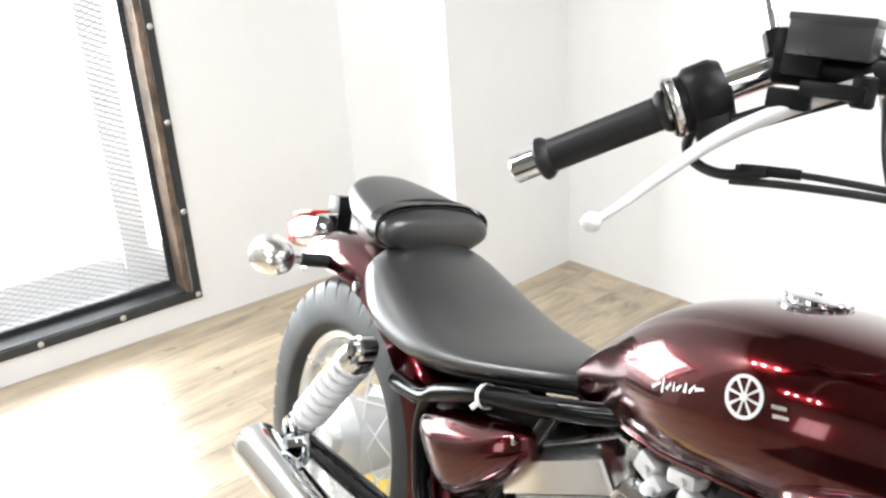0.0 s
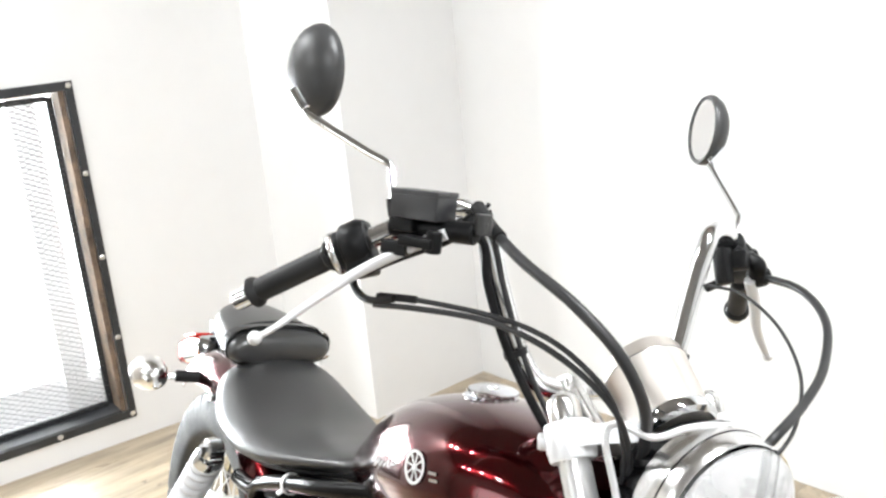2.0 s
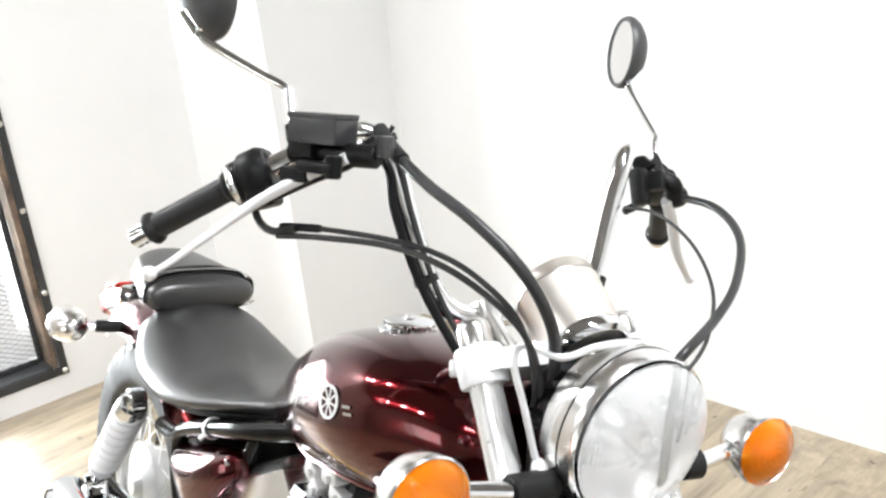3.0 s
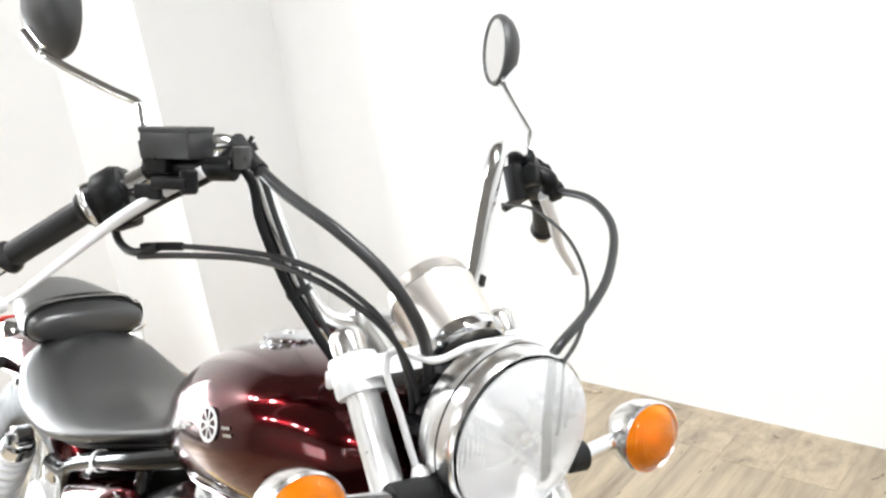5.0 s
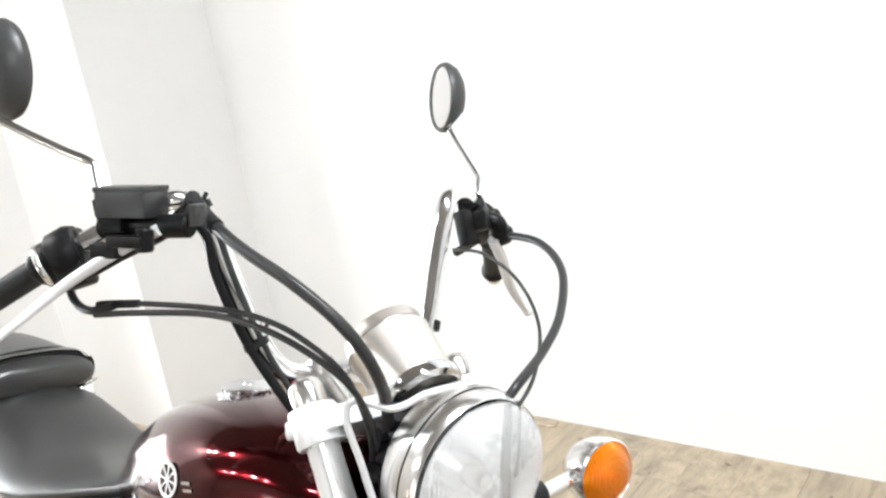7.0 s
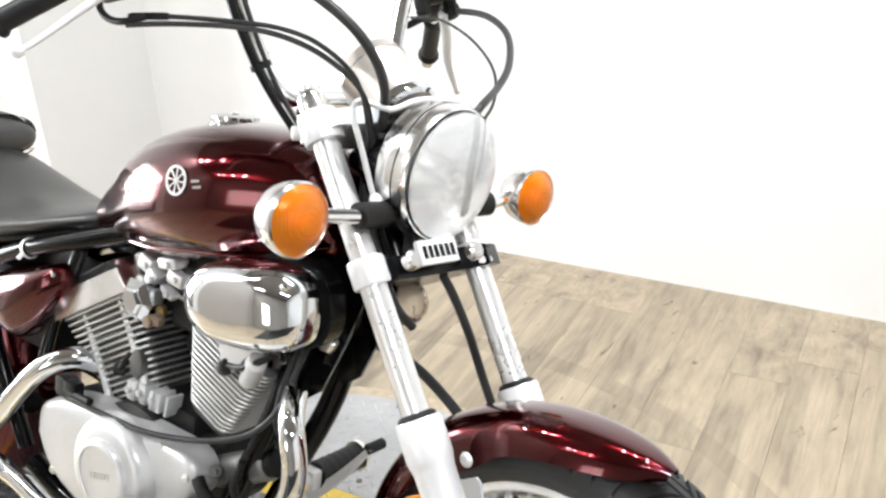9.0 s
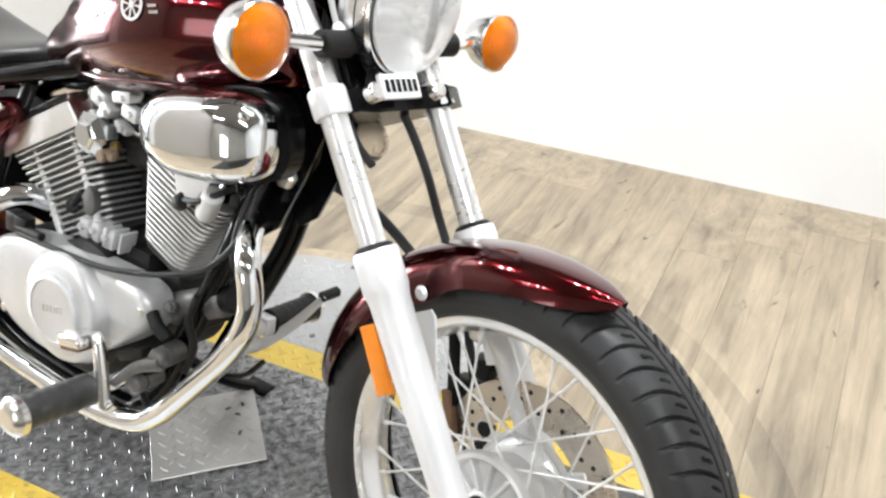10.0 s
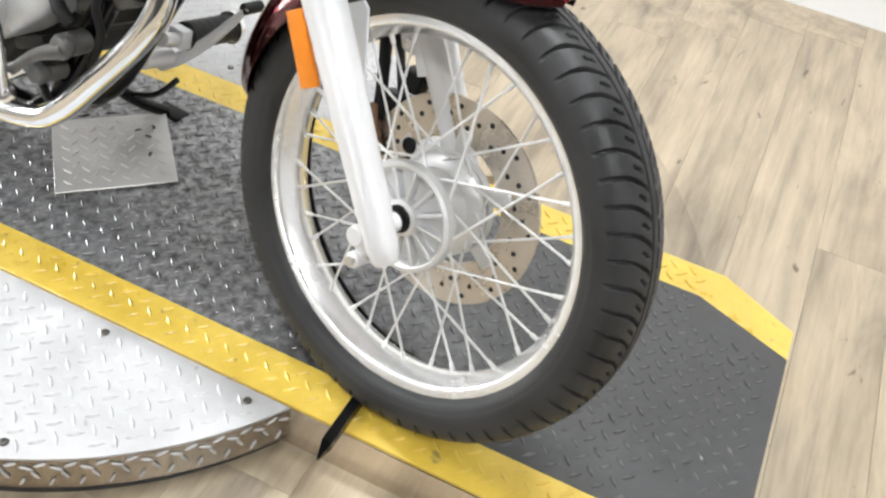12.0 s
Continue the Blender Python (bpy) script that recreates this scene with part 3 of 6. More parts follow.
def turntable():
    tt = tagged(new("turntable"), "low tread-plate turntable with a black yellow-edged runway", "turntable")
    tt.matrix_basis = DECK
    c0, c1 = END - 0.13, 0.232
    edge = [(-END, -c1), (-c0, -BAND), (c0, -BAND), (END, -c1), (END, c1), (c0, BAND), (-c0, BAND), (-END, c1)]
    inner = [(-END, -c1 + 0.075), (-c0 - 0.02, -HALF), (c0 - 0.03, -HALF), (END, -c1 + 0.068), (END, c1 - 0.068), (c0 - 0.03, HALF), (-c0 - 0.02, HALF), (-END, c1 - 0.075)]
    part("runway", plate(inner, -FLOOR + 0.001, 0.0, pose(0, OFF, FLOOR + 0.001)), BLACKPLATE, tt, "black painted tread plate", smooth=0)
    for s in (0, 4):
        band = [edge[s], edge[s + 1], edge[s + 2], edge[s + 3], inner[s + 3], inner[s + 2], inner[s + 1], inner[s]]
        part("yellow_edge", plate(band, -FLOOR + 0.0015, 0.0012, pose(0, OFF, FLOOR)), YELLOW, tt, "yellow painted tread plate edge", smooth=0)
    for s in (1, -1):
        a0 = math.asin((BAND + s * OFF) / DISC_R)
        arc = [(DISC_R * math.cos(a), s * DISC_R * math.sin(a)) for a in np.linspace(a0 + 0.004, math.pi - a0 - 0.004, 60)]
        part("disc_segment", plate(arc, 0.062, 0.002, pose(0, 0, -0.062)), PLATE, tt, "bare silver tread plate", smooth=30)
        # dark steel here stands for the shadow line below the edge strip
        low = [(x * 0.975, y * 0.975 + s * 0.012) for x, y in arc]
        part("plinth", plate(low, -FLOOR - 0.063, 0.0, pose(0, 0, FLOOR)), STEEL, tt, "recessed plinth, dark for the shadow line under the edge", smooth=0)
        band = [(r[0] * 1.001, r[1] * 1.001) for r in arc]
        bm = bmesh.new()
        prev = None
        for x, y in band:
            cur = (bm.verts.new((x, y, -0.066)), bm.verts.new((x, y, -0.003)))
            if prev:
                bm.faces.new((prev[0], cur[0], cur[1], prev[1]))
            prev = cur
        bmesh.ops.solidify(bm, geom=bm.faces[:], thickness=0.002)
        part("edge_strip", bm, RISER, tt, "polished edge strip that mirrors the floor")
    a0 = math.asin((BAND + OFF) / DISC_R)
    ledge = [(r * math.cos(a), r * math.sin(a)) for r, q in ((DISC_R + 0.002, 1), (DISC_R + 0.050, -1)) for a in np.linspace(a0 + 0.03, math.pi - a0 - 0.03, 60)[::q]]
    part("rim_ledge", plate(ledge, 0.075, 0.001, pose(0, 0, FLOOR)), LEDGE, tt, "tan ribbed ledge round the rim", smooth=0)
    a0 = math.asin((BAND - OFF) / DISC_R)
    bm = bmesh.new()
    for k in range(220):
        a = math.pi + a0 + 0.02 + k * 0.0150
        if a > 2 * math.pi - a0 - 0.02:
            break
        z = (-0.049, -0.018, -0.033, -0.010)[k % 4]
        m = Matrix.Rotation(a, 4, "Z") @ pose(DISC_R + 0.0025, 0, z, (62, -24, -62, 24)[k % 4], 0, 0)
        bmesh.ops.create_uvsphere(bm, u_segments=6, v_segments=4, radius=1.0, matrix=m @ Matrix.Diagonal((0.0022, 0.0105, 0.0024, 1)))
    tagged(part("edge_tread", bm, PLATE, tt, "raised lugs", smooth=0), "raised lugs", kind="stuff")
    for y in (OFF - BAND - 0.002, OFF + BAND + 0.002):
        part("edge_strip", box(2 * c0, 0.003, -FLOOR - 0.003, 0, pose(0, y, (FLOOR - 0.003) / 2 + 0.0005)), RISER, tt, smooth=0)
    lug_mesh("runway_tread", [(x, y, a) for x, y, a in lug_grid(lambda x, y: abs(y - OFF) < HALF - 0.014 and abs(x) < END - 0.02 and (abs(y - OFF) < c1 - 0.08 or abs(x) < c0 - 0.03))], tt, BLACKLUG, "worn raised lugs", 0.0115, 0.0031, 0.0024).location.z = 0.002
    lug_mesh("edge_tread", lug_grid(lambda x, y: HALF + 0.012 < abs(y - OFF) < BAND - 0.010 and abs(x) < c0 - 0.03), tt, YELLOW, "yellow painted lugs").location.z = 0.0015
    lug_mesh("disc_tread", lug_grid(lambda x, y: abs(y - OFF) > BAND + 0.012 and x * x + y * y < (DISC_R - 0.015) ** 2), tt, PLATE, "silver raised lugs")
    screw = None
    spots = [(x, s * 0.336) for x in (-0.475, -0.235, 0.004, 0.243, 0.485) for s in (-1, 1)]
    spots += [(0.603 * math.cos(radians(a)), s * 0.603 * math.sin(radians(a))) for a in (65, 95, 125) for s in (-1, 1)]
    for x, y in spots:
        if screw is None:
            screw = part("screw", lathe([(0, 0.0004), (0.0022, 0.0004), (0.0034, 0.0022), (0.0056, 0.0020), (0.0066, 0.0)], 14), SCREW, tt, "grimy sunken screw", m=pose(x, y, 0.0006))
        else:
            share("screw", screw, tt, pose(x, y, 0.0006))
    return tt


turntable()


def loose_plate():
    ob = tagged(new("tread_plate"), "square bare tread plate patch lying on the runway", "metal plate")
    ob.matrix_basis = pose(0.8375, 0.128, 0.0045, 0, 0, -38.3)
    part("sheet", box(0.20, 0.198, 0.004, 0.0012, pose(0, 0, 0.002), 1), LOOSE, ob, smooth=0)
    lug_mesh("tread", [(x * 0.0155, y * 0.0155, 43 if x % 2 else -43) for x in range(-6, 7) for y in range(-6, 7) if x % 2 == y % 2 and max(abs(x), abs(y)) < 6], ob, LOOSE, "raised lugs", 0.0110, 0.0028, 0.0022).location.z = 0.004
    for i, (x, y) in enumerate(((-0.06, 0.07), (-0.03, 0.055), (-0.045, 0.04), (0.03, 0.06))):
        part("scratch", plate([(0, 0), (0.014, 0.002), (0.009, 0.007), (0.001, 0.005)], 0.0006, 0, pose(x, y, 0.0062, 0, 0, 50 * i)), DIRT, ob, "dark scuff", smooth=0)


loose_plate()


def wheel_pin():
    """A black steel bar that sticks out from under the front tyre."""
    ob = part("steel_pin", loft([[Vector((x, y, z)) for x, y, z in ((-hw, yy, 0), (hw, yy, 0), (hw, yy, h), (-hw, yy, h))] for yy, h, hw in ((0.08, 0.016, 0.0075), (-0.095, 0.016, 0.0075), (-0.118, 0.004, 0.0012))]), BLACK, None, "", pose(1.498, -0.02, 0.004, 0, 0, 8), 20)
    tagged(ob, "short black steel bar lying across the runway edge", "steel bar")


wheel_pin()


def litter(x, y, m0):
    bm = plate([(-0.034, -0.006), (-0.016, -0.014), (0.006, -0.017), (0.032, -0.006), (0.018, 0.003), (0.030, 0.014), (-0.004, 0.010), (-0.024, 0.016)], 0.003)
    ob = part("floor_scrap", bm, BROWN, None, "", pose(x, y, FLOOR + 0.002, 0, 0, m0), 0)
    tagged(ob, "small torn pale scrap lying on the floor", "scrap")


litter(0.108, 1.60, 20)

# ---- the motorcycle ----
# its own frame: x ahead, y to its left, z up from the rear tyre's contact; it leans on its stand
bike = tagged(new("motorcycle"), "maroon and chrome V-twin cruiser motorcycle leaning on its side stand", "motorcycle")
bike.matrix_basis = pose(0, 0, 0, -14.89, 0, 0)
TURN = Matrix.Rotation(radians(-7), 4, "Z")
RAKE = TURN @ Matrix.Rotation(radians(-31), 4, "Y")
STEER = Matrix.Translation((1.497, -0.015, 0.308)) @ RAKE
SIDE = Matrix.Rotation(radians(90), 4, "X")


def steer(x, y, z):
    return STEER @ Vector((x, y, z))


def sp(pts):
    return [steer(*p) for p in pts]


def tyre_mesh(R, bead, hw, pattern, seg, cross=37):
    prof = spline([(bead, -hw * 0.66, 0), (bead + 0.010, -hw * 0.88, 0), (bead + 0.027, -hw, 0), (R - 0.024, -hw * 0.95, 0), (R - 0.0090, -hw * 0.72, 0), (R - 0.0020, -hw * 0.36, 0), (R, 0, 0),
                   (R - 0.0020, hw * 0.36, 0), (R - 0.0090, hw * 0.72, 0), (R - 0.024, hw * 0.95, 0), (bead + 0.027, hw, 0), (bead + 0.010, hw * 0.88, 0), (bead, hw * 0.66, 0)], 9)
    verts, faces, n = [], [], len(prof)
    for i in range(seg):
        a = 2 * math.pi * i / seg
        for p in prof:
            r = p.x - pattern(i / seg, p.y / hw, p.x, R)
            verts.append((r * math.cos(a), r * math.sin(a), p.y))
    for i in range(seg):
        k = (i + 1) % seg
        for j in range(n - 1):
            faces.append((i * n + j, k * n + j, k * n + j + 1, i * n + j + 1))
    me = bpy.data.meshes.new("tyre_shape")
    me.from_pydata(verts, [], faces)
    bm = bmesh.new()
    bm.from_mesh(me)
    bpy.data.meshes.remove(me)
    return bm


def front_tread(turn, s, r, R):
    a = abs(s)
    if r < R - 0.044:
        # raised lines on the side wall
        return -0.0008 if abs(r - (R - 0.054)) < 0.0015 else 0.0
    f = (turn * 62 - 1.0 * a - 0.25 * math.sin(3 * a)) % 1.0
    if 0.10 < a < 0.15:
        return 0.0055
    if 0.27 < a < 0.46 and 0.56 < f < 0.70:
        return 0.005
    if a >= 0.15 and r > R - 0.034:
        return 0.0065 * min(1.0, max(0.0, (0.085 - abs(f - 0.12)) / 0.03), (r - R + 0.034) / 0.012)
    return 0.0


def rear_tread(turn, s, r, R):
    a = abs(s)
    f = (turn * 36 + s * 0.8) % 1.0
    if r > R - 0.046 and 0.12 < a and f < 0.16:
        return 0.007
    return 0.005 if a < 0.04 else 0.0


def wheel(name, m, R, bead, hw, pattern, seg, rim, rim_hw, hub_bm, flange, label, drop=0.014, tyre_shift=0.0):
    hub = part(name, hub_bm, CAST, bike, label, m)
    part("tyre", tyre_mesh(R, bead, hw, pattern, seg), TYRE, hub, "black rubber tyre", pose(0, 0, tyre_shift), 32)
    w_, b = rim_hw, bead - 0.0075
    prof = [(rim, w_ - 0.003), (rim - 0.002, w_), (b + 0.001, w_ - 0.001), (b - 0.004, w_ - 0.005), (b - 0.007, w_ * 0.55), (b - drop, w_ * 0.30), (b - drop - 0.002, 0)]
    prof = prof + [(r, -h) for r, h in prof[-2::-1]] + [(rim - 0.003, -(w_ - 0.006)), (b, -w_ * 0.4), (b, w_ * 0.4), (rim - 0.003, w_ - 0.006)]
    part("rim", lathe(prof, 96, closed=True), RIM, hub, "bright satin rim")
    r_in = b - drop
    kinds = []
    for side in (1, -1):
        for cross in (1, -1):
            fr, fh = flange
            fa = radians(52 * cross)
            p = Vector((fr * math.cos(fa), fr * math.sin(fa), side * (fh - 0.003 * cross)))
            q = Vector((r_in, 0, side * 0.004))
            d = (p - q).normalized()
            bm = joined(tube([p, q], 0.0018, 8, 2, False), rod(q, q + d * 0.013, 0.0030, 8, 0.0006), rod(p - d * 0.004, p + Vector((0, 0, side * 0.004)), 0.0026, 6))
            kinds.append(bm)
    made = []
    for i, bm in enumerate(kinds):
        made.append(part("spoke", bm, SPOKE, hub, m=Matrix.Rotation(2 * math.pi * i / 36, 4, "Z")))
    for i in range(4, 36):
        share("spoke", made[i % 4], hub, Matrix.Rotation(2 * math.pi * i / 36, 4, "Z"))
    return hub


def front_hub():
    barrel = lathe([(0.0, 0.050), (0.019, 0.050), (0.023, 0.047), (0.026, 0.034), (0.058, 0.030), (0.062, 0.042), (0.066, 0.0445), (0.071, 0.043), (0.0735, 0.036), (0.071, 0.028), (0.056, 0.022), (0.046, 0.0),
                    (0.052, -0.022), (0.066, -0.028), (0.070, -0.034), (0.068, -0.042), (0.045, -0.048), (0.020, -0.052), (0, -0.052)], 64)
    return barrel


WHEEL = Matrix.Translation((1.497, 0, 0.308)) @ RAKE @ SIDE
front = wheel("front_wheel", WHEEL, 0.3140, 0.2425, 0.0545, front_tread, 1440, 0.2495, 0.0310, front_hub(), (0.060, 0.031), "spoked front wheel with a ribbed alloy hub", tyre_shift=-0.008)
rib = part("hub_rib", box(0.042, 0.0060, 0.015, 0.0015, pose(0.042, 0, 0.0365), 1), CAST, front)
for i in range(1, 12):
    share("hub_rib", rib, front, Matrix.Rotation(2 * math.pi * i / 12, 4, "Z"))
part("axle", joined(rod((0, 0, 0.045), (0, 0, 0.060), 0.0105, 20, 0.001), lathe([(0.0105, 0.052), (0.017, 0.052), (0.019, 0.049), (0.019, 0.046), (0.0105, 0.046)], 24, closed=True)), RUBBER, front, "dark axle seal")


def brake_disc():
    disc = part("brake_disc", lathe([(0.086, -0.048), (0.142, -0.048), (0.143, -0.0505), (0.142, -0.053), (0.086, -0.053)], 72, closed=True), DISC, front, "drilled steel brake disc")
    return disc


brake_disc()
part("disc_carrier", lathe([(0.03, -0.042), (0.070, -0.044), (0.073, -0.052), (0.03, -0.052)], 40, closed=True), CAST, front, "silver disc carrier")
arm = part("carrier_arm", box(0.050, 0.022, 0.006, 0.002, pose(0.078, 0, -0.0490), 1), CAST, front)
for i in range(1, 6):
    share("carrier_arm", arm, front, Matrix.Rotation(2 * math.pi * i / 6, 4, "Z"))
hole = None
for i in range(48):
    a, r = 2 * math.pi * i / 48, (0.130, 0.118, 0.106)[i % 3]
    m = Matrix.Rotation(a, 4, "Z") @ pose(r, 0, -0.0477)
    if hole is None:
        hole = part("disc_hole", lathe([(0, 0.0003), (0.0036, 0.0003), (0.0036, -0.001)], 8), HOLE, front, "drilled hole", m, 0)
    else:
        share("disc_hole", hole, front, m)


def rear_hub():
    return lathe([(0, 0.075), (0.02, 0.075), (0.03, 0.06), (0.078, 0.055), (0.086, 0.050), (0.086, 0.030), (0.075, 0.025), (0.07, -0.03), (0.09, -0.035), (0.09, -0.06), (0.02, -0.07), (0, -0.07)], 48)


rear = wheel("rear_wheel", Matrix.Translation((0, 0.012, 0.3075)) @ SIDE, 0.309, 0.199, 0.065, rear_tread, 864, 0.2045, 0.046, rear_hub(), (0.080, 0.040), "spoked rear wheel with a drum hub", 0.02)


# -- fork and front fender, in the steering frame --
def fork_leg(s):
    y = -0.10 if s < 0 else 0.082
    axis = Vector((-0.033, -0.019 if s < 0 else -0.003, 0.765))
    line = STEER @ pose(0.022, y, 0) @ axis.to_track_quat("Z", "Y").to_matrix().to_4x4()
    leg = part("fork_slider", lathe([(0, -0.040), (0.013, -0.039), (0.0175, -0.032), (0.0195, -0.015), (0.0215, 0.03), (0.0245, 0.20), (0.0255, 0.285), (0.0280, 0.298), (0.0290, 0.302), (0.0290, 0.345), (0.027, 0.349), (0.019, 0.349)], 32,
               line), FORK, bike, "pale silver fork slider")
    part("fork_tube", rod(line @ Vector((0, 0, 0.34)), line @ Vector((0, 0, 0.765)), 0.0172, 28), TUBE, bike, "satin chrome fork tube")
    part("dust_seal", lathe([(0.0172, 0.349), (0.0235, 0.349), (0.0245, 0.351), (0.0225, 0.354), (0.0178, 0.356)], 28, line, True), RUBBER, leg, "black rubber dust seal")
    part("axle_clamp", joined(box(0.044, 0.030, 0.040, 0.012, STEER @ pose(0.004, y + 0.006 * -s, -0.010), 3), rod(steer(-0.016, y - 0.015, -0.030), steer(-0.016, y + 0.015, -0.030), 0.0105, 16, 0.002),
                              rod(steer(0, y + 0.02 * s, 0), steer(0, y - 0.055 * s, 0), 0.013, 20, 0.002)), FORK, leg, "cast axle clamp")
    part("clamp_bolt", rod(steer(-0.016, y + 0.015 * s, -0.030), steer(-0.016, y + 0.021 * s, -0.030), 0.0065, 6), ZINC, leg)
    part("lower_clamp", lathe([(0.017, 0.516), (0.0225, 0.516), (0.0240, 0.519), (0.0240, 0.547), (0.0225, 0.551), (0.017, 0.551)], 28, line, True), FORK, bike, "pale alloy fork clamp")
    part("upper_clamp_ring", lathe([(0.017, 0.706), (0.0245, 0.706), (0.026, 0.710), (0.026, 0.742), (0.024, 0.746), (0.017, 0.746)], 28, line, True), FORK, bike)
    part("fork_cap", lathe([(0, 0.778), (0.010, 0.777), (0.016, 0.772), (0.0185, 0.765), (0.0185, 0.748)], 24, line), CUP, bike, "satin chrome fork cap")
    part("pinch_bolt", joined(rod(steer(-0.018, y, 0.727), steer(-0.045, y - 0.0 * s, 0.727), 0.012, 20, 0.002), rod(steer(-0.030, y + 0.0 * s, 0.727), steer(-0.047, y + 0.034 * s, 0.733), 0.0095, 16, 0.002)), FORK, bike, "alloy pinch bolt")
    return leg


right_leg, left_leg = fork_leg(-1), fork_leg(1)
part("reflector", box(0.026, 0.008, 0.088, 0.002, STEER @ pose(-0.021, -0.122, 0.2195)), REFLECTOR, right_leg, "amber side reflector")
part("reflector_bracket", box(0.020, 0.012, 0.05, 0.002, STEER @ pose(-0.012, -0.114, 0.228)), FORK, right_leg)
part("top_yoke", plate([(-0.065, -0.06), (-0.040, -0.13), (0.000, -0.142), (0.024, -0.118), (0.028, -0.07), (0.05, -0.03), (0.05, 0.03), (0.028, 0.07), (0.030, 0.105), (0.010, 0.126), (-0.035, 0.12), (-0.065, 0.06)], 0.022, 0.005, STEER @ pose(0, 0, 0.716)), FORK, bike, "cast alloy top yoke")
part("lower_yoke", plate([(-0.075, -0.035), (-0.03, -0.11), (0.00, -0.128), (0.022, -0.09), (0.012, -0.05), (0.012, 0.05), (0.025, 0.08), (0.01, 0.118), (-0.03, 0.10), (-0.075, 0.035)], 0.030, 0.004, STEER @ pose(0, 0, 0.515)), BLACK, bike, "black lower yoke")
part("yoke_nut", lathe([(0, 0.765), (0.011, 0.763), (0.017, 0.755), (0.019, 0.738)], 6, STEER @ pose(-0.05, 0, 0)), CHROME, bike)


def front_fender():
    bm = bmesh.new()
    rows = smooth_table([(146, 0.010, 0.325, 0.012), (142, 0.030, 0.327, 0.022), (134, 0.046, 0.330, 0.034), (122, 0.054, 0.334, 0.044), (108, 0.056, 0.337, 0.052), (98, 0.057, 0.339, 0.062), (86, 0.057, 0.340, 0.062), (76, 0.056, 0.340, 0.046),
                         (64, 0.054, 0.340, 0.040), (54, 0.048, 0.342, 0.034), (46, 0.034, 0.344, 0.024), (40.5, 0.012, 0.343, 0.006)], 4)
    grid = []
    for a, wd, r0, drop in rows:
        row = []
        for k in range(25):
            c = -1 + 2 * k / 24
            y = wd * math.sin(c * 1.35) / math.sin(1.35)
            r = r0 - drop * abs(c) ** 3.0 - 0.006 * c * c
            row.append(bm.verts.new((r * math.cos(radians(a)), y, r * math.sin(radians(a)))))
        grid.append(row)
    for a, b in zip(grid, grid[1:]):
        for j in range(24):
            bm.faces.new((a[j], a[j + 1], b[j + 1], b[j]))
    bmesh.ops.recalc_face_normals(bm, faces=bm.faces)
    bmesh.ops.solidify(bm, geom=bm.faces[:], thickness=0.0025)
    return part("front_fender", bm, PAINT, bike, "glossy maroon front fender", STEER, 60)


fender = front_fender()
for s in (-1, 1):
    part("fender_bolt", lathe([(0, 0.005), (0.006, 0.005), (0.009, 0.002), (0.010, 0)], 16, pose(0.017, s * 0.0585, 0.284, 90 * -s if s > 0 else 90, 0, 0)), STAY, fender, "domed bolt")
    part("fender_stay", joined(plate([(-0.012, 0.165), (0.006, 0.163), (0.034, 0.252), (0.030, 0.262), (-0.006, 0.262)], 0.004, 0.001, Matrix(((1, 0, 0, 0), (0, 0, 1, s * 0.062 - 0.002), (0, 1, 0, 0), (0, 0, 0, 1))))), STAY, fender, "pale alloy fender stay")


def caliper():
    body = part("brake_caliper", joined(box(0.050, 0.034, 0.095, 0.010, STEER @ pose(-0.086, 0.080, 0.105, 0, 28, 0), 3), box(0.034, 0.040, 0.030, 0.006, STEER @ pose(-0.030, 0.082, 0.160, 0, 30, 0), 2)), PLASTIC, bike, "black front brake caliper")
    part("pad_carrier", box(0.016, 0.012, 0.075, 0.003, STEER @ pose(-0.094, 0.052, 0.104, 0, 12, 0), 2), RUST, body, "rusty brown pad carrier")
    part("bridge", tube(sp([(-0.054, 0.066, 0.232), (-0.066, 0.064, 0.190), (-0.078, 0.060, 0.150), (-0.088, 0.056, 0.118)]), 0.0085, 14), PLASTIC, body, "black caliper stay")
    for x, z in ((-0.046, 0.078), (-0.064, 0.052)):
        part("piston_cap", rod(steer(x, 0.058, z), steer(x, 0.075, z), 0.0115, 16, 0.002), PLASTIC, body)
    lug = part("caliper_bracket", joined(plate([(-0.030, 0.255), (-0.004, 0.258), (-0.006, 0.205), (-0.020, 0.192), (-0.034, 0.204)], 0.010, 0.003, STEER @ Matrix(((1, 0, 0, 0), (0, 0, 1, 0.066), (0, 1, 0, 0), (0, 0, 0, 1)))),
                                         box(0.012, 0.010, 0.10, 0.002, STEER @ pose(-0.024, 0.088, 0.15, 0, 12, 0))), FORK, bike, "pale cast caliper bracket")
    part("bracket_bolt", rod(steer(-0.019, 0.060, 0.208), steer(-0.019, 0.068, 0.208), 0.007, 6), SATIN, lug)


caliper()

# -- head lamp, signals, meter --
HEAD_AT, HEAD_DIR = Vector((1.240, 0.014, 0.883)), Vector((0.994, -0.060, -0.085))
HEAD = along(HEAD_AT, HEAD_AT + HEAD_DIR)


